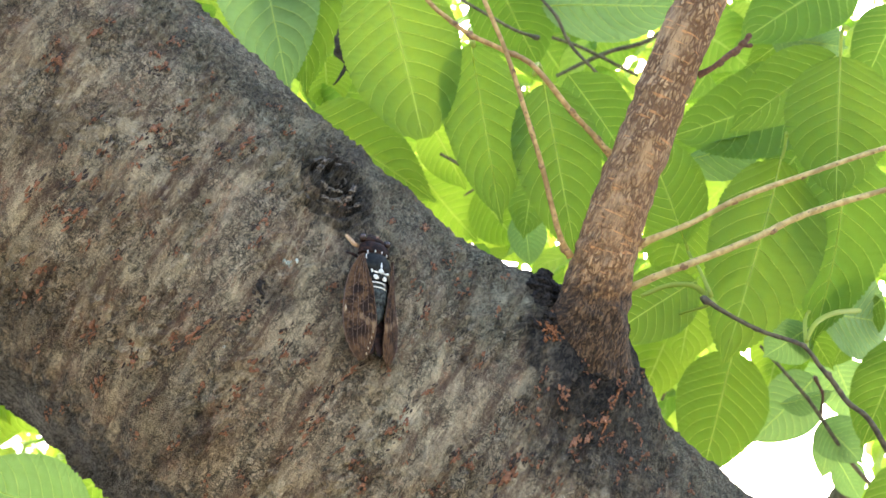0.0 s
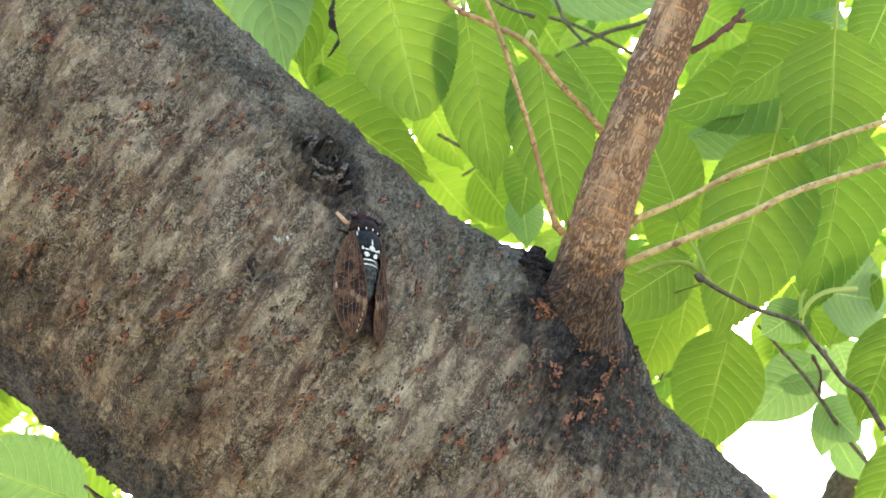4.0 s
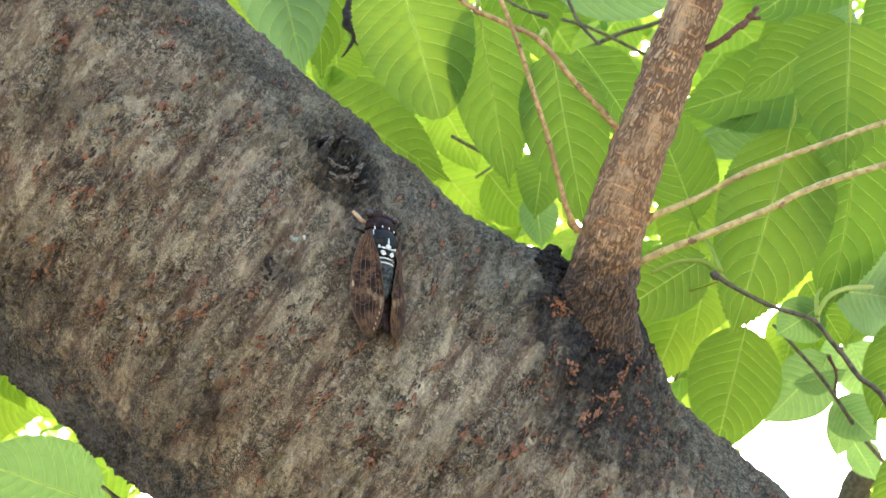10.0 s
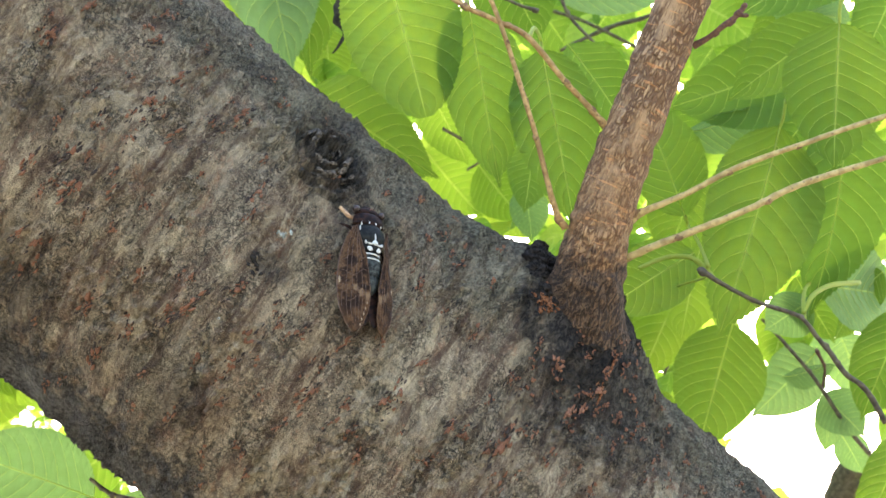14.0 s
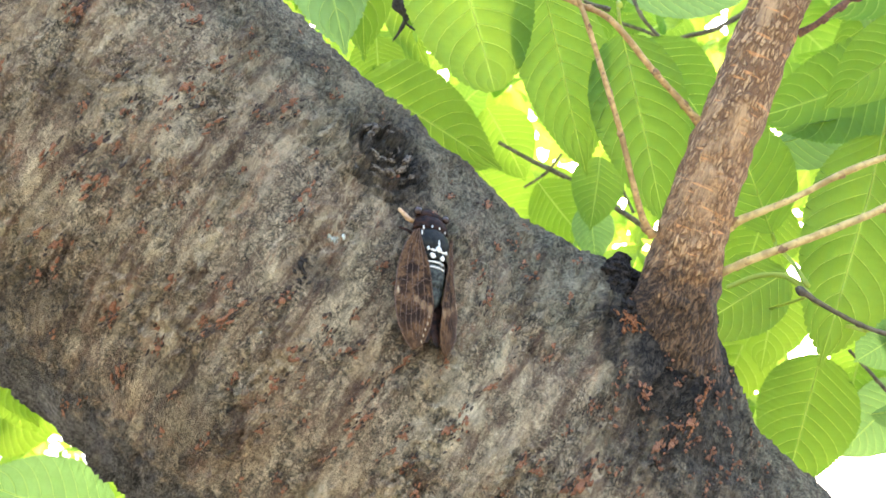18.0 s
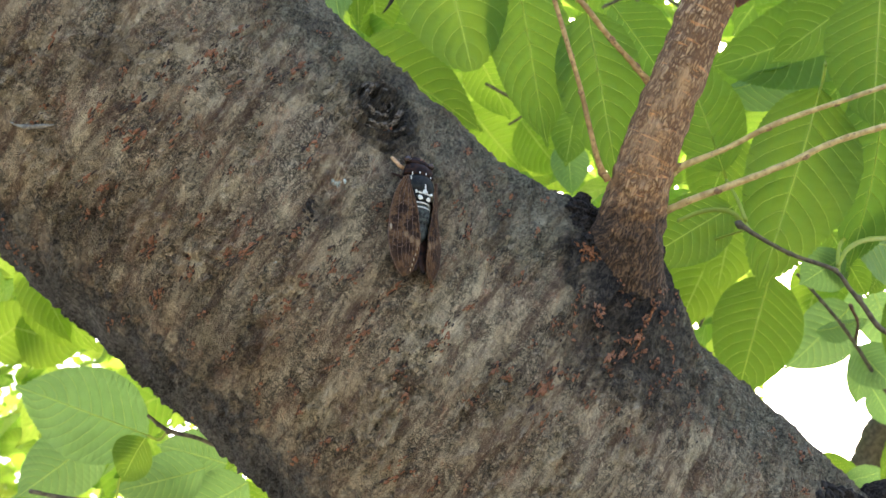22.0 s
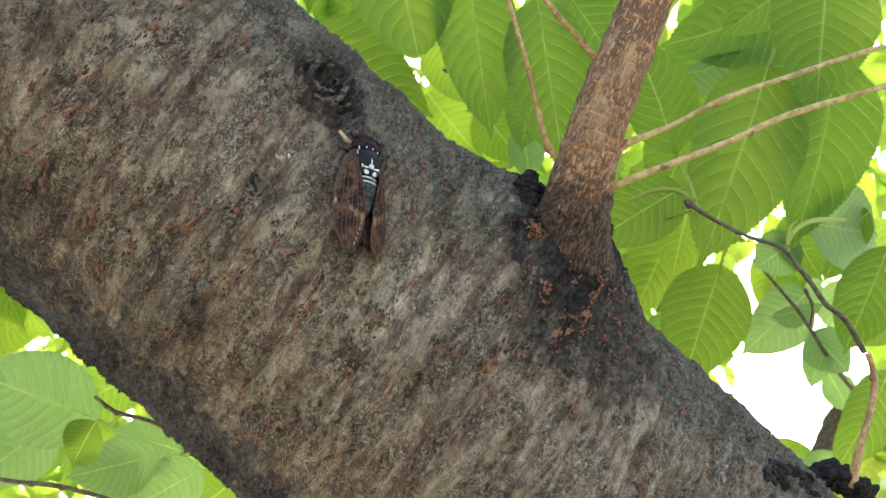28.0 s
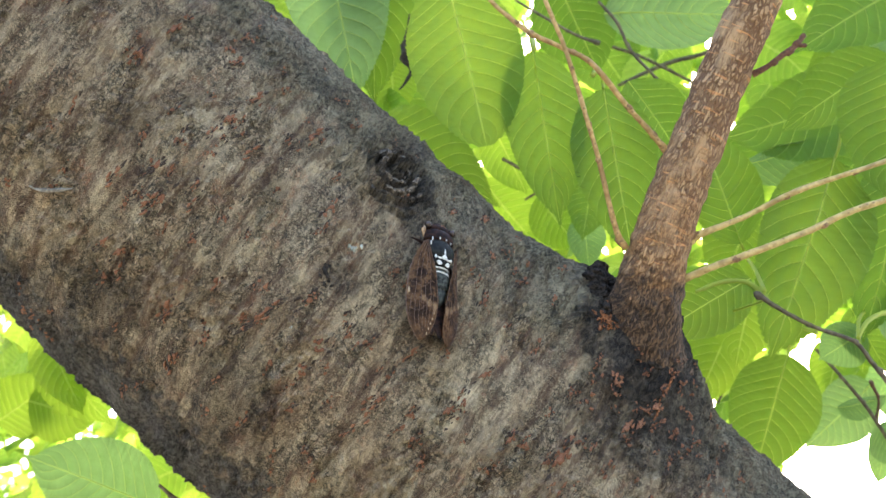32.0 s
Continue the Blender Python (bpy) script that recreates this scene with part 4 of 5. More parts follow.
SWAY_B = ((0, 1.6, -5.2), (1, -0.9, -7.6), (2, 1.0, -8.0), (2.5, 0.7, -5.0), (4.5, 0.8, 4.7), (5, 0.8, 7.7), (6, 0.8, 2.1), (7, 0.6, -8.4), (8, 0.3, -7.3), (9, -0.5, -0.6), (10, 0.8, 2.9), (11, -0.4, 1.9), (12, 0.7, 0.6), (13, 1.2, -3.5), (14, 1.7, 0.3), (17, 10.6, 11.0), (18, 10.6, 11.0), (19, 9.1, 14.0), (20, 5.6, 1.0), (21, 3.3, -2.7), (22, 4.1, -3.7), (23, 5.2, -0.8), (24, 0.2, -5.1), (25, 3.4, -7.3), (26, 0.3, -9.3), (28.5, -0.7, -9.1), (29, 1.4, -8.0), (30, 4.5, -7.9), (31, 4.0, -9.4), (32, 1.7, -7.9))
SWAY_D = ((0, 1.8, -3.9), (1, -0.3, -1.3), (2, 1.3, -5.4), (2.5, -1.6, -1.1), (4.5, -0.1, -1.6), (5, -0.1, -0.6), (6, 0.0, -1.5), (7, 0.1, -3.9), (8, -1.7, -6.2), (9, -1.1, -1.4), (10, 0.7, 0.5), (11, -0.5, -0.2), (12, -0.1, -0.1), (13, -1.3, -2.7), (14, 0.7, -1.5), (20, 4.1, -1.4), (21, -0.0, 0.0), (22, 2.5, -3.8), (23, 2.3, -0.2), (28.5, -2.9, -0.0), (29, -0.1, 0.1), (30, 1.1, 0.2), (31, -0.0, 0.0), (32, -1.8, -1.7))
SWAY_E = ((0, 0.6, -0.5), (1, -1.2, -1.9), (2, -1.0, -0.8), (2.5, 0.3, -0.5), (4.5, -1.5, -1.0), (5, -1.8, -1.9), (6, -0.1, -1.2), (7, 0.7, 0.4), (8, -0.3, 0.3), (9, -1.5, 0.9), (10, 0.4, 0.5), (11, -0.0, 0.9), (12, 0.0, -0.0), (13, -2.2, -1.8), (14, -3.4, -1.3), (20, -0.4, -1.2), (21, -0.0, 0.0), (22, 1.0, 0.4), (23, 0.2, 3.9), (24, -1.5, 0.3), (25, -2.6, 2.3), (26, -5.0, -12.3), (28.5, -6.2, -1.7), (29, -3.9, -1.2), (30, -1.1, 0.5), (31, 0.0, -0.0), (32, -1.5, -2.6))
SWAYING = []


def leaf(base, tip, width, roll=0.0, shape=0, pale=False, stalk=None, sway=None, share=1.0, sunny=False):
    """A leaf from its stalk's end to its tip; roll turns it about its midrib; stalk: where its stalk springs from a
    twig; sway: how the wind moves it; sunny: sunlight is put into its colour.
    """
    base, tip = Vector(base), Vector(tip)
    length = (tip - base).length
    y = (tip - base).normalized()
    z = (EYE_SIDE - y * EYE_SIDE.dot(y)).normalized()
    z = Matrix.Rotation(radians(roll), 3, y) @ z
    x = y.cross(z)
    m = Matrix((x, y, z)).transposed().to_4x4()
    m.translation = base
    bare = m.copy()
    m = m @ Matrix.Diagonal((width, length, length, 1))
    # pale: underside tone, which on some leaves stands for haze
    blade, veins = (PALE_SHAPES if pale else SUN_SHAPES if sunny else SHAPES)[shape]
    ob = part("leaf", blade, None, tree, "serrated cherry leaf in the pale tone of undersides and haze" if pale else "yellow-green cherry leaf with sun glow put into its colour" if sunny else "", m)
    ob.matrix_basis = WHERE[tree.name].inverted() @ m
    part("midrib", veins, None, ob, "", m)
    if stalk is not None:
        stalk = Vector(stalk)
        mid = (base - y * 0.012 + stalk) / 2 + Vector((0, 0, 0.004))
        rows = [(*base, 0.0010), (*(base - y * 0.008), 0.0011), (*mid, 0.0011), (*stalk, 0.0014)]
        bm = tube(rows, 7, 8)
        bm.transform(m.inverted())
        part("stalk", bm, STALK, ob, "", m)
    if sway:
        SWAYING.append((ob, bare, sway, share))
    return ob


leaf((-0.0366, 0.0785, 2.0453), (-0.0111, 0.0968, 1.9337), 0.0690, 0, 5, stalk=(-0.0421, 0.0711, 2.0581), sway=SWAY_A)
leaf((-0.1298, 0.1352, 2.1376), (-0.0980, 0.1623, 2.0090), 0.0700, -8, 2, True, sway=SWAY_A, share=0.8)
leaf((-0.0918, 0.1509, 2.1517), (-0.0956, 0.1846, 2.0307), 0.0640, 6, 1, sway=SWAY_A, share=0.8)
leaf((0.2906, 0.2814, 2.0754), (0.2408, 0.2930, 2.0123), 0.0480, 0, 3)
leaf((-0.0880, 0.1815, 2.0068), (-0.0026, 0.1771, 1.9345), 0.0550, 8, 2, sway=SWAY_A, share=0.7)
leaf((0.0172, 0.1000, 2.0082), (0.0352, 0.1289, 1.8981), 0.0508, -6, 0, stalk=(0.0150, -0.0206, 1.9090), sway=SWAY_B)
leaf((0.0605, 0.0971, 1.9732), (0.0737, 0.1235, 1.8675), 0.0501, 6, 1, stalk=(0.0450, -0.0176, 1.8919), sway=SWAY_B, share=0.7)
leaf((0.0846, 0.1731, 2.0366), (0.1336, 0.1893, 1.9688), 0.0440, -10, 3, sway=SWAY_B, share=0.4)
leaf((0.0359, 0.1924, 2.1483), (0.0759, 0.2633, 2.1054), 0.0629, 10, 0)
leaf((0.0726, 0.2034, 2.1202), (0.1826, 0.2207, 2.1337), 0.0620, -8, 2, True)
leaf((0.0902, 0.2529, 2.2035), (0.1608, 0.3110, 2.1830), 0.0500, -20, 2)
leaf((-0.0848, 0.2830, 2.2311), (-0.0637, 0.3063, 2.1108), 0.0318, 30, 1)
leaf((-0.1073, 0.3493, 2.1962), (-0.0570, 0.3572, 2.1026), 0.0567, -10, 3)
leaf((0.0658, 0.2666, 2.0197), (0.0571, 0.2742, 1.9665), 0.0346, 0, 2)
leaf((-0.0200, 0.4719, 2.1511), (0.0328, 0.5022, 2.0962), 0.0685, 6, 0, sunny=True)
leaf((0.0616, 0.3195, 2.0164), (0.0664, 0.3392, 1.9783), 0.0299, -8, 2, True)
leaf((0.0418, 0.5294, 2.1537), (0.0781, 0.5580, 2.1009), 0.0604, 10, 1, sunny=True)
leaf((0.0275, 0.3467, 2.0526), (0.0655, 0.3703, 2.0119), 0.0426, 6, 0, sunny=True)
leaf((-0.0110, 0.3431, 2.1189), (0.0189, 0.3718, 2.0689), 0.0461, -8, 2, sunny=True)
leaf((0.0461, 0.4071, 2.1089), (0.0509, 0.4345, 2.0606), 0.0338, 10, 1, sunny=True)
leaf((-0.0913, 0.2764, 2.1327), (-0.0870, 0.2991, 2.0926), 0.0395, 0, 0, sunny=True)
leaf((0.1543, 0.1896, 1.9132), (0.1230, 0.1482, 1.9848), 0.0473, 5, 0, stalk=(0.1457, 0.1000, 1.8285))
leaf((0.2067, 0.1361, 1.9460), (0.1644, 0.1823, 1.8258), 0.0698, -4, 2, stalk=(0.2107, 0.1290, 1.9582), sway=SWAY_D)
leaf((0.2367, 0.0889, 1.9878), (0.2322, 0.1244, 1.9062), 0.0651, 4, 0, stalk=(0.2414, 0.0808, 2.0018), sway=SWAY_D)
leaf((0.2570, 0.1573, 1.9693), (0.2393, 0.1926, 1.8481), 0.0633, -8, 3, sway=SWAY_D, share=0.8)
leaf((0.2700, 0.2357, 2.0736), (0.1563, 0.2202, 2.0202), 0.0663, -14, 2, sway=SWAY_D, share=0.6)
leaf((0.2463, 0.1204, 2.0132), (0.1781, 0.1574, 1.9861), 0.0430, 18, 1, sway=SWAY_D)
leaf((0.1678, 0.2467, 2.0143), (0.2590, 0.2696, 2.0549), 0.0349, 35, 4, True)
leaf((0.3052, 0.2098, 2.1585), (0.2120, 0.2035, 2.0892), 0.0616, 10, 0)
leaf((0.2975, 0.2709, 2.1726), (0.2392, 0.2773, 2.1216), 0.0530, -20, 1)
leaf((0.2964, 0.1298, 2.0570), (0.2671, 0.1421, 1.9957), 0.0399, 12, 3)
leaf((0.2473, 0.2485, 2.1314), (0.3287, 0.2866, 2.1456), 0.0393, 25, 4, True)
leaf((0.1468, 0.1372, 1.8578), (0.0891, 0.1449, 1.8218), 0.0404, 10, 0)
leaf((0.1859, 0.3045, 1.9521), (0.1687, 0.3153, 1.8858), 0.0516, 8, 0, sunny=True)
leaf((0.1984, 0.2780, 1.8811), (0.1736, 0.3033, 1.7962), 0.0615, 4, 0, stalk=(0.1742, 0.1100, 1.8112), sway=SWAY_E)
leaf((0.2380, 0.2107, 1.8746), (0.3154, 0.2611, 1.8900), 0.0560, -10, 1, True, stalk=(0.1974, 0.1146, 1.8032))
leaf((0.2829, 0.1918, 1.8479), (0.2614, 0.2419, 1.7924), 0.0430, 6, 0)
leaf((0.2921, 0.2429, 1.9011), (0.2620, 0.2560, 1.8783), 0.0301, -15, 1)
leaf((0.2452, 0.2798, 1.9170), (0.2666, 0.2847, 1.8687), 0.0331, 10, 0)
leaf((0.2495, 0.2701, 1.8940), (0.2221, 0.2986, 1.8846), 0.0342, 0, 2, True)
leaf((0.2059, 0.3798, 2.0639), (0.1829, 0.4162, 2.0008), 0.0626, 0, 0)
leaf((0.3292, 0.6187, 2.0503), (0.3450, 0.6098, 1.9856), 0.0597, 0, 2, True)
leaf((0.3880, 0.6449, 2.0450), (0.3993, 0.6218, 1.9649), 0.0574, 8, 0, True)
leaf((0.1603, 0.4005, 1.9479), (0.1404, 0.4028, 1.9038), 0.0331, 10, 0)
leaf((0.1832, 0.3665, 1.9615), (0.1454, 0.3869, 1.8832), 0.0495, 5, 2, sunny=True)
leaf((0.2913, 0.4069, 1.9185), (0.2346, 0.4123, 1.8659), 0.0480, 0, 2, True)
leaf((0.3245, 0.3822, 1.9638), (0.3046, 0.3990, 1.9331), 0.0260, 0, 1, sunny=True)
leaf((0.3011, 0.4294, 1.9810), (0.2986, 0.4485, 1.9468), 0.0270, 0, 0, sunny=True)
leaf((0.2895, 0.3791, 1.8658), (0.2810, 0.3984, 1.8312), 0.0230, 15, 1, True)
leaf((0.2757, 0.3579, 1.8619), (0.2976, 0.3548, 1.8273), 0.0346, 10, 1, True)
leaf((0.2510, 0.3701, 1.8808), (0.2933, 0.3667, 1.8867), 0.0210, 30, 4, True)
leaf((0.3114, 0.4477, 1.8663), (0.3303, 0.4648, 1.8367), 0.0268, 0, 2, True)
leaf((0.3107, 0.3598, 1.9387), (0.2963, 0.3751, 1.9121), 0.0257, 0, 0)
leaf((0.3109, 0.2741, 1.8471), (0.2908, 0.2896, 1.8202), 0.0338, 5, 0)
leaf((0.3017, 0.2784, 1.7995), (0.2677, 0.2950, 1.7307), 0.0399, 0, 3)
leaf((0.2719, 0.4755, 1.8181), (0.3089, 0.4914, 1.7906), 0.0268, 20, 2)
leaf((0.2801, 0.4478, 1.7861), (0.3148, 0.4432, 1.7942), 0.0193, -10, 1, True)
leaf((0.3218, 0.5733, 2.0488), (0.3072, 0.6086, 1.9876), 0.0587, -10, 1, sunny=True)
leaf((0.1509, 0.4151, 2.0026), (0.1894, 0.4433, 1.9539), 0.0695, 0, 2, sunny=True)
leaf((0.0896, 0.5826, 2.4324), (0.1438, 0.6220, 2.3643), 0.0777, 0, 0)
leaf((0.2028, 0.6612, 2.4965), (0.1502, 0.6985, 2.4319), 0.0765, 0, 2)
leaf((0.0561, 0.6005, 2.4814), (0.1149, 0.6280, 2.4338), 0.0735, 0, 3)
leaf((0.3481, 0.6130, 2.4603), (0.2717, 0.6294, 2.3517), 0.0946, 0, 0)
leaf((0.2223, 0.6421, 2.3295), (0.2790, 0.6858, 2.2540), 0.0808, 10, 2)
leaf((-0.2283, 0.2980, 1.7647), (-0.3155, 0.2628, 1.7857), 0.0634, 10, 0, True, stalk=(-0.1823, 0.1809, 1.7277))
leaf((-0.2843, 0.3745, 1.7921), (-0.3445, 0.3826, 1.7380), 0.0517, -8, 3, True)
leaf((-0.2248, 0.2796, 1.7567), (-0.2453, 0.2948, 1.7303), 0.0304, 12, 1)
leaf((-0.1982, 0.3480, 1.7582), (-0.2592, 0.3376, 1.7361), 0.0437, -12, 2, True)
leaf((-0.1988, 0.4245, 1.7856), (-0.2557, 0.4172, 1.7983), 0.0399, 15, 0, True)
leaf((-0.1785, 0.4119, 1.7676), (-0.2363, 0.4091, 1.7322), 0.0447, 0, 1, True)
leaf((-0.3784, 0.4072, 1.9353), (-0.3186, 0.4389, 1.8806), 0.0468, 10, 2, sunny=True)
leaf((-0.4171, 0.5017, 1.9316), (-0.3521, 0.5089, 1.9193), 0.0577, 0, 0, sunny=True)
leaf((-0.1681, 0.4943, 1.7848), (-0.2147, 0.5134, 1.7517), 0.0491, 10, 3)
leaf((-0.3758, 0.3980, 1.9514), (-0.3390, 0.4151, 1.8818), 0.0420, -10, 1, sunny=True)
leaf((-0.4538, 0.5304, 1.9218), (-0.3853, 0.4916, 1.9492), 0.0583, 10, 2, sunny=True)


# ---------------------------------------------------------------- lenticels and crusts on the bark
def cork_mesh(seed):
    rng = random.Random(seed)
    bm = bmesh.new()
    for k in range(rng.choice((5, 7, 9, 11))):
        r = rng.uniform(0.18, 0.55)
        lump((rng.gauss(0, 0.85), rng.gauss(0, 0.55), 0.0), (r, r * rng.uniform(0.5, 0.9), r * 0.55), ((1, 0, 0), (0, 1, 0), (0, 0, 1)), 1.7, 1, seed + k, 1, bm)
    red = len(bm.faces)
    for k in range(rng.choice((7, 9, 12))):            # dark scales drawn out beside it
        r = rng.uniform(0.18, 0.42)
        lump((rng.gauss(0, 2.0), rng.gauss(0, 0.55), -0.12), (r * 1.5, r * 0.6, r * 0.4), ((1, 0, 0), (0, 1, 0), (0, 0, 1)), 1.3, 1, seed + 9 + k, 1, bm)
    bm.faces.ensure_lookup_table()
    for k, face in enumerate(bm.faces):
        face.material_index, face.smooth = (0 if k < red else 1), True
    me = bpy.data.meshes.new("lenticel")
    bm.to_mesh(me)
    bm.free()
    me.materials.append(LENTICEL)
    me.materials.append(CORK_RIM)
    return me


CORK = [cork_mesh(k * 2.3) for k in range(24)]
cork_rng = random.Random(11)


def lenticel(s, c, size=None):
    """A corky pore, drawn out round the limb."""
    size = size or cork_rng.uniform(0.0014, 0.0026)
    p, way = bark_point(s, c, 0.0007)
    side = way.cross(DOWN).normalized()
    turn = cork_rng.uniform(-0.3, 0.3)
    x = side * math.cos(turn) + DOWN * math.sin(turn)
    m = Matrix((x, way.cross(x), way)).transposed().to_4x4()
    m.translation = p
    m = m @ Matrix.Diagonal((size * cork_rng.uniform(0.8, 1.5), size * cork_rng.uniform(0.8, 1.2), size * 1.1, 1))
    part("lenticel", cork_rng.choice(CORK), None, trunk, "", m)


lenticel(0.1753, 0.1419)
lenticel(0.1787, 0.1346)
lenticel(0.1790, 0.1230)
lenticel(0.1802, 0.1143)
lenticel(0.1815, 0.1069)
lenticel(0.1901, 0.1501)
lenticel(0.2122, 0.1115)
lenticel(0.2263, 0.1135)
lenticel(0.1809, 0.0779)
lenticel(0.1709, 0.0611)
lenticel(0.1616, 0.0458)
lenticel(0.2180, 0.1371)
lenticel(0.1675, 0.0888)
lenticel(0.1490, 0.0779)
lenticel(0.1963, 0.1298)
lenticel(0.1700, 0.1161)
lenticel(0.2406, 0.1156)
lenticel(0.1091, 0.0510)
lenticel(0.1022, 0.0791)
lenticel(0.1228, 0.0188)
lenticel(0.1410, 0.0213)
lenticel(0.0305, -0.0191)
lenticel(0.0412, 0.0076)
lenticel(-0.0136, -0.0071)
lenticel(-0.0545, -0.0233)
lenticel(-0.0392, -0.0615)
lenticel(-0.0536, 0.0221)
lenticel(-0.0650, 0.0798)
lenticel(-0.0930, 0.0918)
lenticel(-0.1191, 0.0768)
lenticel(-0.0604, 0.1444)
lenticel(-0.0414, 0.0902)
lenticel(-0.0615, 0.0030)
lenticel(-0.0676, -0.0293)
lenticel(-0.0231, -0.0341)
lenticel(0.0892, 0.0446)
lenticel(0.0138, 0.0041)
lenticel(0.0155, -0.0424)
lenticel(-0.0070, -0.0488)
lenticel(0.0383, -0.0494)
lenticel(-0.0663, 0.0193)
lenticel(-0.0683, 0.1068)
lenticel(-0.0744, 0.0332)
lenticel(-0.1183, 0.0502)
lenticel(-0.0364, 0.0015)
lenticel(0.0443, 0.0582)
lenticel(-0.0095, 0.0769)
lenticel(0.0582, 0.0226)
lenticel(-0.0382, 0.0711)
lenticel(0.0928, 0.1070)
lenticel(0.0433, 0.1646)
lenticel(0.1202, 0.0813)
lenticel(0.1792, 0.1299)
lenticel(0.1835, 0.1045)
lenticel(0.1589, 0.0949)
lenticel(0.1448, 0.0587)
lenticel(0.1460, 0.0989)
lenticel(0.1822, 0.0916)
lenticel(0.2009, 0.1183)
lenticel(0.0439, -0.0069)
lenticel(0.0768, 0.0324)
lenticel(0.1071, 0.0251)
lenticel(0.0811, -0.0010)
lenticel(-0.0755, 0.0127)
lenticel(-0.0011, -0.0307)
lenticel(-0.0850, 0.0008)
lenticel(0.1142, -0.0021)
lenticel(0.2049, 0.0858)
lenticel(0.1104, 0.1085)
lenticel(0.0865, 0.1162)
lenticel(0.0238, 0.0193)
lenticel(0.0001, 0.0611)
lenticel(0.0059, -0.0101)
lenticel(0.0126, -0.0041)
for s0, c0 in ((0.1814, 0.1011), (0.1876, 0.0957), (0.1876, 0.1253), (0.1766, 0.0947), (0.1909, 0.1026), (0.1998, 0.1049), (0.2063, 0.0957), (0.1970, 0.0845), (0.1971, 0.0645), (0.2057, 0.0596), (0.2263, 0.0897), (0.2364, 0.0925), (0.2099, 0.1023), (0.1579, 0.0975), (0.1688, 0.1124), (0.1544, 0.0767), (0.1602, 0.0555), (0.1575, 0.0390), (0.1815, 0.0596), (0.1446, 0.0379), (0.1392, 0.0161), (0.0955, 0.0115), (0.0760, 0.0181), (0.0768, 0.0017), (0.0514, -0.0005), (0.0794, -0.0172), (0.0389, -0.0501), (-0.0076, -0.0536), (-0.0065, -0.0254), (-0.0230, -0.0355), (-0.0633, 0.0019), (-0.0726, 0.0162), (-0.0664, 0.0484), (-0.1190, 0.0508), (-0.0557, 0.0577)):
    lenticel(s0, c0, cork_rng.uniform(0.0018, 0.0028))
for k in range(220):
    s0, c0 = 0.36 - 0.56 * cork_rng.random() ** 1.2, cork_rng.uniform(-0.12, 0.14)
    for j in range(cork_rng.choice((1, 2))):
        lenticel(s0 + cork_rng.gauss(0, 0.0035) + 0.004 * j * 0.25, c0 + cork_rng.gauss(0, 0.010), cork_rng.uniform(0.0012, 0.0023))


def flake(s, c, size, material, label, seed, bits=7):
    """A small crust of uneven crumbs on the bark."""
    rng = random.Random(seed)
    bm = bmesh.new()
    for k in range(bits):
        p, way = bark_point(s + rng.gauss(0, size * 0.7), c + rng.gauss(0, size * 0.9), 0.0)
        turn = rng.uniform(0, 3)
        side = way.cross(DOWN).normalized()
        x = side * math.cos(turn) + DOWN * math.sin(turn)
        r = size * rng.uniform(0.25, 0.6)
        lump(p, (r * 1.4, r * 0.8, r * 0.5), (x, way.cross(x), way), 0.9, 1, seed + k, 2, bm)
    part("crust", bm, material, trunk, label)


flake(0.0220, 0.0527, 0.0026, LICHEN, "pale grey-green lichen", 1.0)
flake(0.0223, 0.0329, 0.0030, SOOT, "dark crusty bump", 2.0)
sliver = [(*bark_point(q, c, 0.0004)[0], r) for q, c, r in ((-0.1134, -0.0346, 0.0004), (-0.1078, -0.0321, 0.0011), (-0.1013, -0.0261, 0.0012), (-0.0955, -0.0195, 0.0004))]
part("bark_sliver", tube(sliver, 8, 10, 0.5, 500.0), SLIVER, trunk, "pale curled sliver of bark")
flake(0.0262, 0.0031, 0.0009, LICHEN, "tiny white fleck", 4.0, 3)
flake(0.1240, 0.1767, 0.006, SOOT, 'black crust at the fork', 10.0, 9)
flake(0.1307, 0.1439, 0.006, SOOT, 'black crust at the fork', 11.0, 9)
flake(0.1312, 0.1207, 0.005, SOOT, 'black crust at the fork', 12.0, 9)
flake(0.1205, 0.1752, 0.005, SOOT, 'black crust at the fork', 13.0, 9)
flake(0.1466, 0.1251, 0.005, SOOT, 'black crust at the fork', 14.0, 9)
flake(0.1622, 0.1299, 0.005, SOOT, 'black crust at the fork', 15.0, 9)
flake(0.1769, 0.1770, 0.005, SOOT, 'black crust at the fork', 16.0, 9)
flake(0.1341, 0.1766, 0.006, SOOT, 'black crust at the fork', 17.0, 9)
flake(0.1260, 0.1488, 0.006, SOOT, 'black crust at the fork', 18.0, 9)
flake(0.3163, 0.1205, 0.006, SOOT, 'black crust on the bark', 30.0, 12)
flake(0.3308, 0.1361, 0.008, SOOT, 'black crust on the bark', 31.0, 12)
part('crust', tube([(0.1979, 0.1685, 1.6858, 0.00300), (0.2076, 0.1685, 1.6897, 0.00482), (0.2152, 0.1672, 1.6920, 0.00602), (0.2230, 0.1672, 1.6921, 0.00662), (0.2324, 0.1699, 1.6873, 0.00723), (0.2434, 0.1740, 1.6804, 0.00723)], 22, 12, 0.8, 240.0, 5.0), SOOT, trunk, 'black crust on the bark')
crumbs(((0.2047, 0.1636, 1.6882), (0.2293, 0.1644, 1.6869)), 0.0025, 0.0024, 60, 7, trunk)

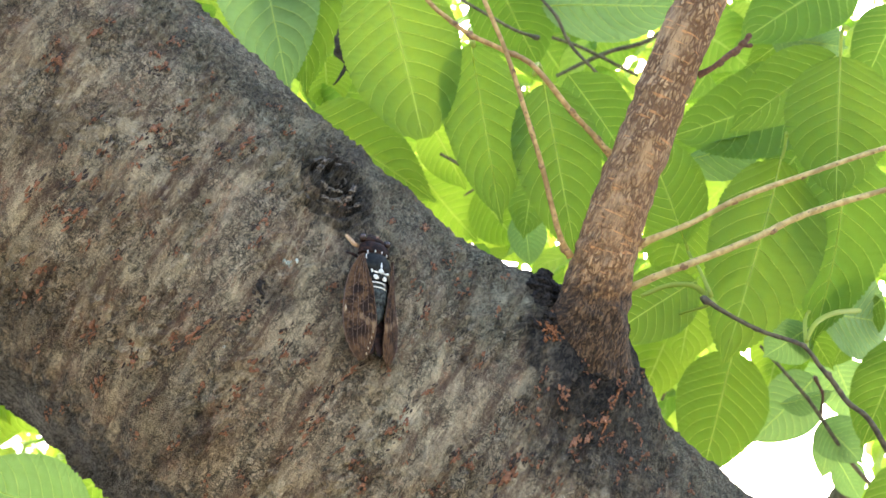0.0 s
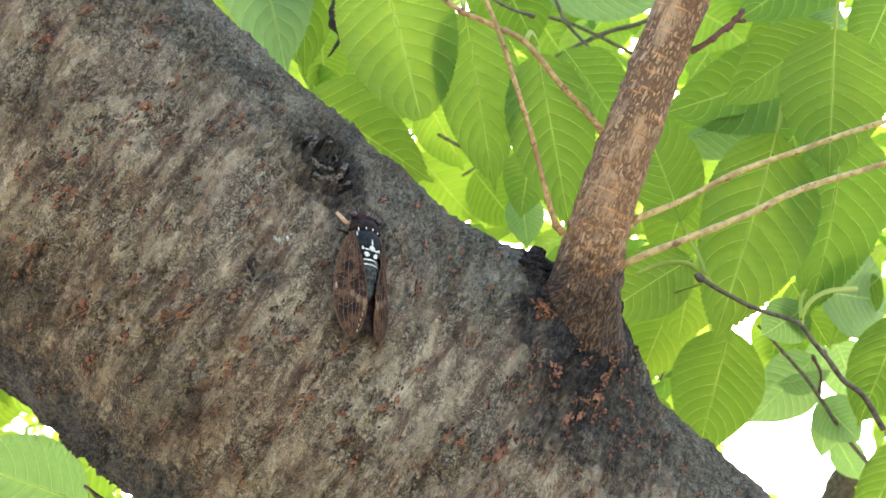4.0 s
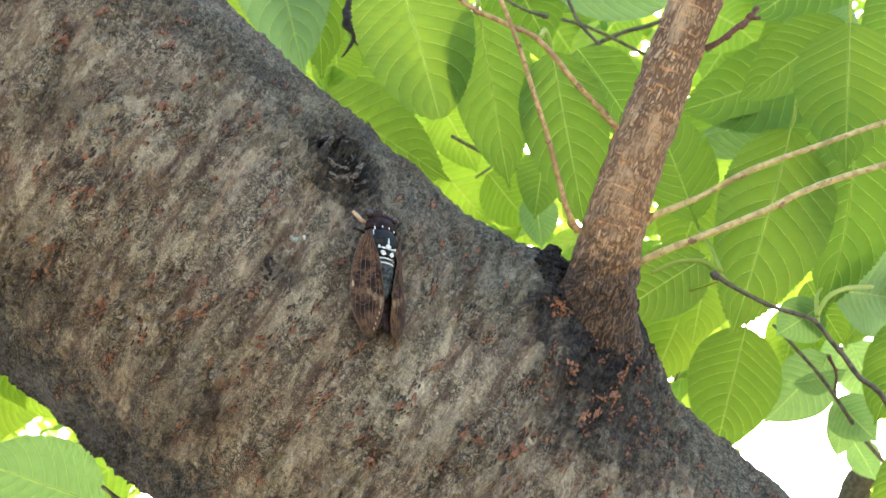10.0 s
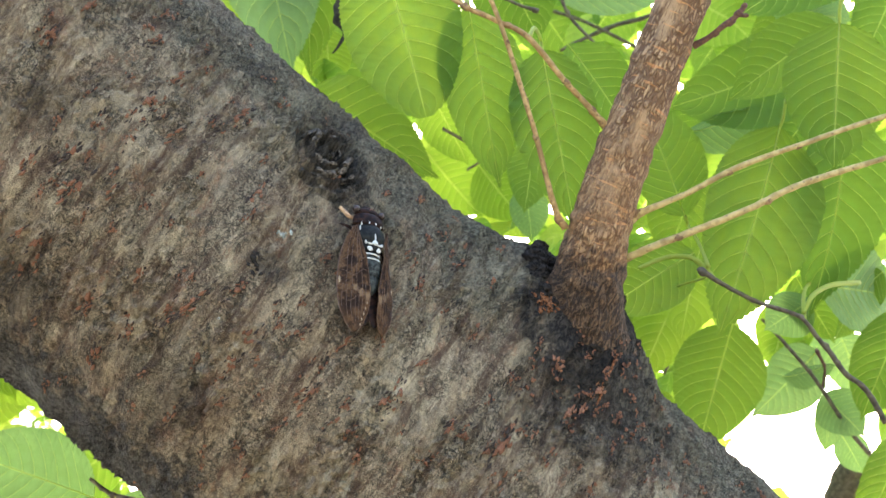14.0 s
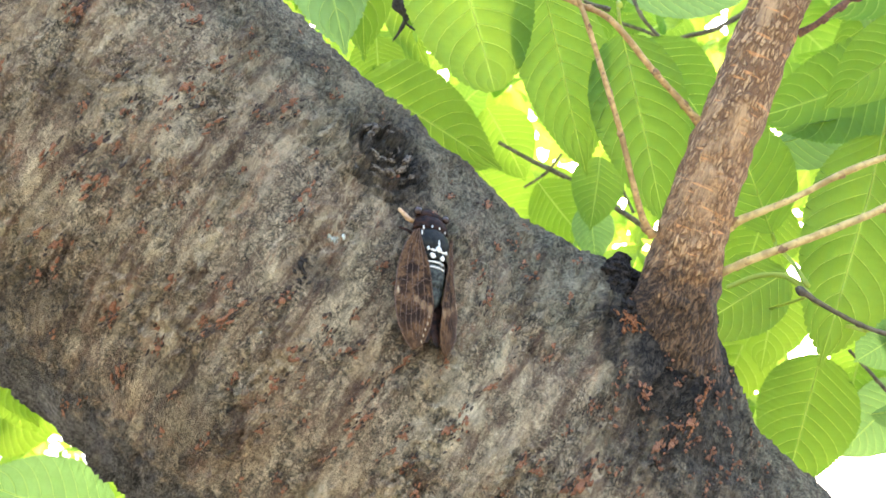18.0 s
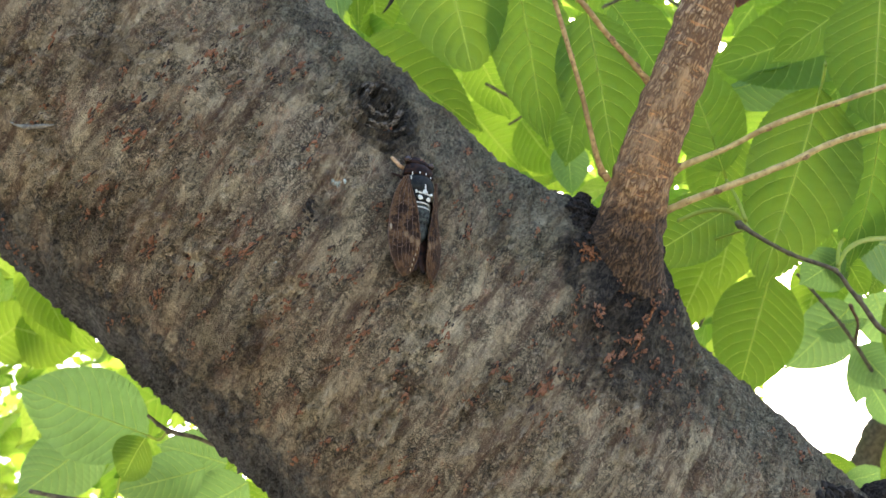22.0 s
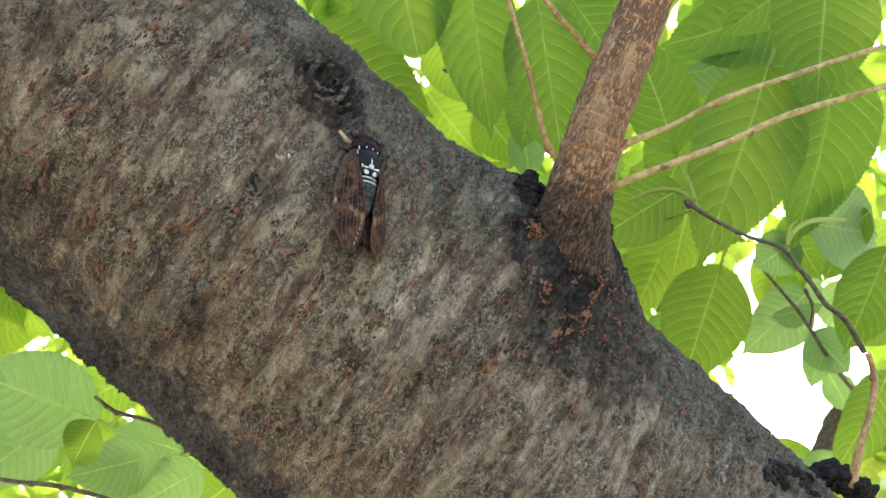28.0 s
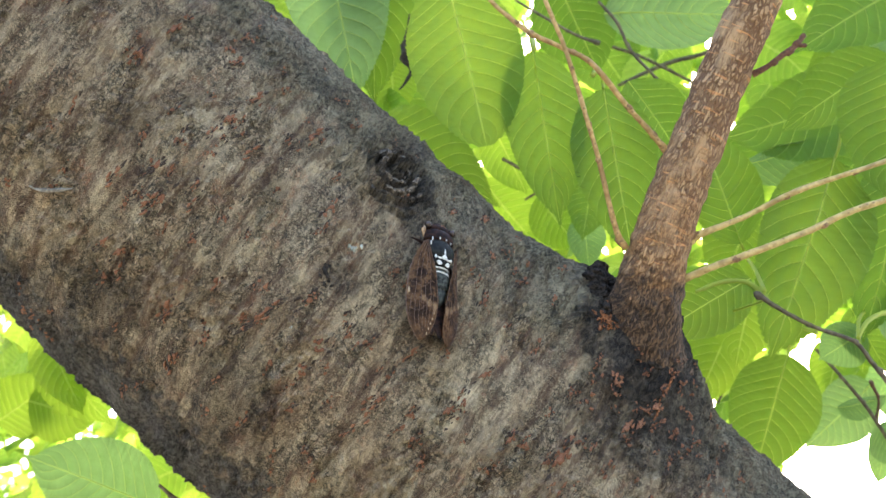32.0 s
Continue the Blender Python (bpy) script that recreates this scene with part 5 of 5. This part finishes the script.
# ---------------------------------------------------------------- the cicada
ROLL = 20.0                                            # it leans over on the slope
foot, way = bark_point(0.0571, 0.0679)
want = Vector((-0.07, -0.5, 0.866))                    # the way its head points, seen from the open side
ahead = Vector((0.0, 0.866, 0.5))
head_way = (want - ahead * (want.dot(way) / ahead.dot(way))).normalized()
right = head_way.cross(way).normalized()
right = Matrix.Rotation(radians(ROLL), 3, head_way) @ right
way = right.cross(head_way)
CICADA = Matrix((right, head_way, way)).transposed().to_4x4()
CICADA.translation = foot + way * 0.0008
BODY = CICADA @ Matrix.Diagonal((1.10, 0.95, 1.05, 1))
cicada = thing("cicada", BODY, "large brown cicada with mottled opaque wings, clinging head-up to bark", "cicada")
MM = 0.001
AXES = (Vector((1, 0, 0)), Vector((0, 1, 0)), Vector((0, 0, 1)))


def shell(name, bits, material, label="", rough=0.06, parent=None):
    """Balls of half sizes in millimetres, joined to one part of the cicada."""
    bm = bmesh.new()
    for k, (c, r) in enumerate(bits):
        lump([q * MM for q in c], [q * MM for q in r], AXES, rough, 1, 3.0 * k + len(name), 3, bm)
    return part(name, bm, material, parent or cicada, label, BODY)


def rod(name, rows, material, label="", parent=None, sides=7):
    return part(name, tube([[q * MM for q in row] for row in rows], sides, 6), material, parent or cicada, label, BODY)


head = shell("head", [((0, 22.9, 4.9), (6.6, 3.0, 3.3)), ((0, 25.2, 4.2), (3.4, 2.2, 2.5))], SHELL_BROWN, "broad dark brown head")
for side in (-1, 1):
    shell("compound_eye", [((side * 6.6, 23.4, 6.4), (1.7, 1.8, 1.8))], EYE, "dark brown compound eye", 0.0, head)
    rod("antenna", [(side * 3.4, 26.0, 5.0, 0.22), (side * 4.4, 28.4, 5.4, 0.14), (side * 5.2, 30.4, 5.2, 0.08)], SHELL, "", head, 5)
shell("ocellus", [((0, 24.4, 8.7), (0.25, 0.25, 0.25)), ((0.9, 23.8, 8.7), (0.25, 0.25, 0.25)), ((-0.9, 23.8, 8.7), (0.25, 0.25, 0.25))], LENTICEL, "three red simple eyes", 0.0, head)
pronotum = shell("pronotum", [((0, 18.2, 5.2), (7.7, 5.0, 4.3)), ((0, 16.2, 5.2), (8.0, 1.6, 4.1))], SHELL_BROWN, "brown-black collar")
thorax = shell("thorax", [((0, 10.2, 5.4), (7.8, 7.4, 5.0)), ((0, 3.6, 6.0), (5.6, 3.2, 3.6))], SHELL, "glossy black thorax with white waxy marks", 0.03)
for x, y, z, lx, ly in ((-5.6, 15.0, 8.2, 0.35, 1.0), (-2.3, 15.9, 9.4, 0.32, 0.7), (1.0, 15.9, 9.6, 0.32, 0.7), (4.2, 15.2, 8.8, 0.32, 0.7), (-6.3, 12.4, 8.0, 0.35, 1.3)):
    shell("wax_fleck", [((x, y, z), (lx * 0.75, ly, 0.35))], WAX, "", 0.3, thorax)
mark = [((0, 8.0, 10.15), (0.35, 2.4, 0.35)), ((0, 5.4, 9.8), (1.3, 1.3, 0.6)), ((-2.4, 4.7, 9.4), (1.6, 0.42, 0.5)), ((2.4, 4.7, 9.4), (1.6, 0.42, 0.5)),
        ((-4.2, 5.3, 8.8), (0.5, 0.9, 0.6)), ((4.2, 5.3, 8.8), (0.5, 0.9, 0.6)), ((-2.3, 2.3, 9.0), (1.3, 1.3, 0.6)), ((2.2, 2.3, 9.0), (1.1, 1.4, 0.6))]
shell("cross_mark", mark, WAX, "white cross-shaped ridge", 0.25, thorax)
abdomen = shell("abdomen", [((0, -5.6, 4.4), (6.0, 8.0, 4.4)), ((0, -12.0, 3.8), (4.8, 8.0, 3.6))], GREY_SHELL, "dark abdomen with a frosted grey bloom", 0.03)
for y, w, z, material in ((0.0, 5.2, 8.4, WAX), (-2.6, 5.5, 8.5, WAX), (-5.2, 5.4, 8.35, GREY_SHELL), (-7.8, 5.1, 8.05, GREY_SHELL), (-10.4, 4.7, 7.4, GREY_SHELL), (-13.0, 4.2, 6.7, GREY_SHELL)):
    ring = [(w * math.sin(a), y, 4.2 + (z - 4.2) * math.cos(a), 0.42 if material is WAX else 0.6) for a in np.linspace(-1.25, 1.25, 9)]
    rod("segment_band", ring, material, "white waxy band" if material is WAX else "", abdomen)


def wing_edge(t):
    """Inner and outer edge of a resting forewing, their heights, and how far down the body, in millimetres."""
    y = 13.5 - 53.0 * t
    inner = np.interp(t, (0, 0.15, 0.35, 0.6, 0.8, 0.93, 1.0), (7.4, 6.0, 3.9, 2.0, 2.0, 3.6, 6.4))
    outer = np.interp(t, (0, 0.06, 0.18, 0.4, 0.6, 0.8, 0.93, 1.0), (8.6, 10.0, 12.0, 14.0, 14.8, 13.6, 10.4, 7.4))
    zi = np.interp(t, (0, 0.3, 0.7, 1.0), (7.6, 9.4, 7.6, 2.8))
    zo = np.interp(t, (0, 0.12, 0.3, 0.7, 1.0), (6.6, 3.4, 1.4, 0.8, 1.2))
    return inner, outer, zi, zo, y


def wing_point(side, u, t, lift=0.0):
    i, o, zi, zo, y = wing_edge(t)
    z = zi + (zo - zi) * u + 1.6 * math.sin(math.pi * u) + lift
    return Vector((side * (i + (o - i) * u), y, z)) * MM


def wing(side):
    me = bpy.data.meshes.new("forewing")
    rows, cols = 40, 12
    verts, uv, faces = [], [], []
    for layer_z in (0.0, -0.16):
        for k in range(rows + 1):
            for j in range(cols + 1):
                u, t = j / cols, k / rows
                cell = 0.10 * math.sin(u * 26) * math.sin(t * 44)
                verts.append(wing_point(side, u, t, layer_z + cell))
                uv.append((u, t))
    n, half = cols + 1, (rows + 1) * (cols + 1)
    for k in range(rows):
        for j in range(cols):
            a = k * n + j
            faces.append((a, a + 1, a + n + 1, a + n))
            faces.append((half + a, half + a + n, half + a + n + 1, half + a + 1))
    border = [j for j in range(n)] + [k * n + cols for k in range(1, rows + 1)] + [rows * n + j for j in range(cols - 1, -1, -1)] + [k * n for k in range(rows - 1, 0, -1)]
    for a, b in zip(border, border[1:] + border[:1]):
        faces.append((a, half + a, half + b, b))
    me.from_pydata(verts, [], faces)
    layer = me.uv_layers.new(name="UVMap")
    for loop in me.loops:
        layer.data[loop.index].uv = uv[loop.vertex_index]
    for p in me.polygons:
        p.use_smooth = True
    ob = part("forewing", me, WING, cicada, "mottled brown opaque forewing", BODY)
    lines = [[(0.99, t) for t in np.linspace(0, 1, 14)], [(0.03, t) for t in np.linspace(0.04, 0.98, 12)]]
    for u0, u1, t0, t1 in ((0.7, 0.80, 0.0, 0.62), (0.55, 0.62, 0.0, 0.66), (0.4, 0.45, 0.02, 0.66), (0.3, 0.25, 0.03, 0.60)):
        lines.append([(u0 + (u1 - u0) * q + 0.03 * math.sin(6 * q + u0 * 9), t0 + (t1 - t0) * q) for q in np.linspace(0, 1, 9)])
    for k in range(7):
        lines.append([(0.18 + 0.11 * k + 0.02 * q * k, 0.62 + 0.30 * q - 0.02 * abs(k - 3)) for q in np.linspace(0, 1, 4)])
    for t in (0.30, 0.46, 0.62, 0.70):
        lines.append([(u, t + 0.03 * math.sin(u * 9 + t * 20)) for u in np.linspace(0.1, 0.9, 9)])
    for k, line in enumerate(lines):
        rows_ = [(*(wing_point(side, u, t, 0.12) / MM), 0.24 if k == 0 else 0.10) for u, t in line]
        rod("wing_vein", rows_, WING_VEIN, "", ob, 5)
    for k in range(5 if side < 0 else 0):
        p = wing_point(side, 0.12 + 0.035 * k, 0.74 + 0.05 * k, 0.1) / MM
        shell("pale_spot", [(tuple(p), (0.30, 0.75, 0.2))], WING_PALE, "", 0.3, ob)
    p = wing_point(side, 0.93, 0.52, 0.1) / MM
    shell("pale_spot", [(tuple(p), (0.5, 1.6, 0.25))], WING_PALE, "", 0.3, ob)


for side in (-1, 1):
    wing(side)
    if side < 0:
        foreleg = rod("foreleg", [(-5.0, 20.0, 2.6, 1.0), (-8.4, 20.8, 2.6, 1.1), (-9.4, 22.8, 1.8, 1.0), (-11.2, 25.6, 0.6, 0.85)], LEG, "tan front leg stretched out")
    else:
        rod("foreleg", [(5.0, 20.0, 2.6, 1.0), (7.6, 19.6, 2.2, 0.9), (9.4, 20.6, 1.0, 0.6)], SHELL_BROWN, "brown front leg drawn in")
    rod("middle_leg", [(side * 5.0, 14.0, 2.0, 0.8), (side * 9.0, 15.0, 2.6, 0.7), (side * 11.6, 16.6, 0.6, 0.4)], SHELL_BROWN, "dark brown leg")
    rod("hind_leg", [(side * 4.6, 8.0, 2.0, 0.8), (side * 9.0, 5.0, 2.4, 0.6), (side * 11.0, 0.0, 0.6, 0.35)], SHELL_BROWN, "dark brown leg")

    shell("hindwing", [((side * 2.6, -23.0, 3.0), (3.6, 13.0, 0.9))], SHELL_BROWN, "dark hindwing under the forewing", 0.05)

# ---------------------------------------------------------------- crown behind
GAP = [(Vector((0.2243, 0.3079, 1.8835)), 0.018), (Vector((0.2875, 0.3137, 1.8753)), 0.0245), (Vector((0.2427, 0.3353, 1.8210)), 0.048), (Vector((0.2239, 0.3019, 1.8789)), 0.025), (Vector((0.2899, 0.3078, 1.8686)), 0.018)]


def in_gap(p, eye):
    """Whether a place would close one of the gaps through which the sky shows."""
    for g, r in GAP:
        way = (g - eye).normalized()
        off = (p - eye) - way * (p - eye).dot(way)
        if off.length < r * (p - eye).length / (g - eye).length:
            return True
    return False


def crown(count, near, far, seed, spread):
    """Leaves of the crown beyond the near ones, as one mesh."""
    rng = random.Random(seed)
    verts, faces, uv = [], [], []
    up = Vector((0.0, -0.5, 0.866))
    ahead = Vector((0.0, 0.866, 0.5))
    eye = Vector((0.0, -0.51, 1.49))
    made = 0
    while made < count:
        d = near + (far - near) * rng.random() ** 0.8
        reach = d * spread
        p = eye + ahead * d + Vector((1, 0, 0)) * rng.uniform(-reach, reach) + up * rng.uniform(-0.62 * reach, 0.62 * reach)
        if p.z < 1.05 + 0.1 * d:
            continue
        length = rng.uniform(0.06, 0.115)
        width = length * rng.uniform(0.42, 0.62)
        y = Vector((rng.uniform(-1, 1), rng.uniform(-0.9, 0.5), rng.uniform(-1.5, 0.1))).normalized()
        z = Vector((rng.gauss(0, 0.5), rng.gauss(-0.35, 0.5), rng.uniform(0.2, 1))).normalized()
        x = y.cross(z).normalized()
        z = x.cross(y)
        if any(in_gap(p + y * (length * q), eye) for q in (0.1, 0.5, 0.9)):
            continue
        k0 = len(verts)
        bend, fold = rng.uniform(0.02, 0.25), rng.uniform(0.0, 0.25)
        rows = 9
        for k in range(rows + 1):
            t = k / rows
            w = half_width(t) * width * 0.5
            for j in (-2, -1, 0, 1, 2):
                lift = fold * abs(j) / 2 * w * 2 - bend * t * t * length + 0.006 * math.sin(t * 9 + j + k0)
                verts.append(p + y * (t * length) + x * (w * j / 2) + z * lift)
                uv.append((j / 2, t))
        for k in range(rows):
            for j in range(4):
                a = k0 + k * 5 + j
                faces.append((a, a + 1, a + 6, a + 5))
        made += 1
    me = bpy.data.meshes.new("crown_leaves")
    me.from_pydata(verts, [], faces)
    layer = me.uv_layers.new(name="UVMap")
    for loop in me.loops:
        layer.data[loop.index].uv = uv[loop.vertex_index]
    for q in me.polygons:
        q.use_smooth = True
    return me


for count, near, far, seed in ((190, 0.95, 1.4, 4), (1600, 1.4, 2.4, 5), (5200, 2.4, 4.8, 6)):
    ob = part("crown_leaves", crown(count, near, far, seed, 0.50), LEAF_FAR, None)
    tagged(ob, "yellow-green cherry leaves deep in the crown, sunlight in their colour", "foliage", kind="stuff")


def motions():
    """The wind sways the nearer leaves; the cicada turns a little on the bark, and near the end draws in its outstretched leg."""
    across, up = Vector((1, 0, 0)), Vector((0.0, -0.5, 0.866))
    home = WHERE[tree.name].inverted()
    for ob, at, rows, share in SWAYING + [(withered, hung, SWAY_B, 0.7)]:
        moved = []
        for t, x, y in rows if rows[-1][0] >= 32 else rows + ((32, 0, 0),):
            turn = Matrix.Rotation(radians(0.33 * x * share), 4, Vector((0.0, 0.866, 0.5)))
            shift = Matrix.Translation((across * (0.35 * x) + up * y) * (0.001 * share))
            moved.append((t, home @ shift @ Matrix.Translation(at.translation) @ turn.inverted() @ Matrix.Translation(-at.translation) @ at))
        walk(ob, moved)
    turned = lambda a: CICADA @ pose(-0.0006 * a, -0.0003 * a, 0, 0, 0, a)
    walk(cicada, [(0, turned(0)), (26.4, turned(0)), (28.5, turned(-1.9)), (29.5, turned(-2.2)), (32, turned(-2.4))])
    root = Matrix.Translation((-0.006, 0.020, 0.0026))
    bent = lambda a: root @ pose(0, 0, 0, 0, 0, a) @ root.inverted()
    walk(foreleg, [(0, bent(0)), (26.4, bent(0)), (28.5, bent(-6)), (31.2, bent(-4)), (31.8, bent(-62)), (32, bent(-64))])


motions()
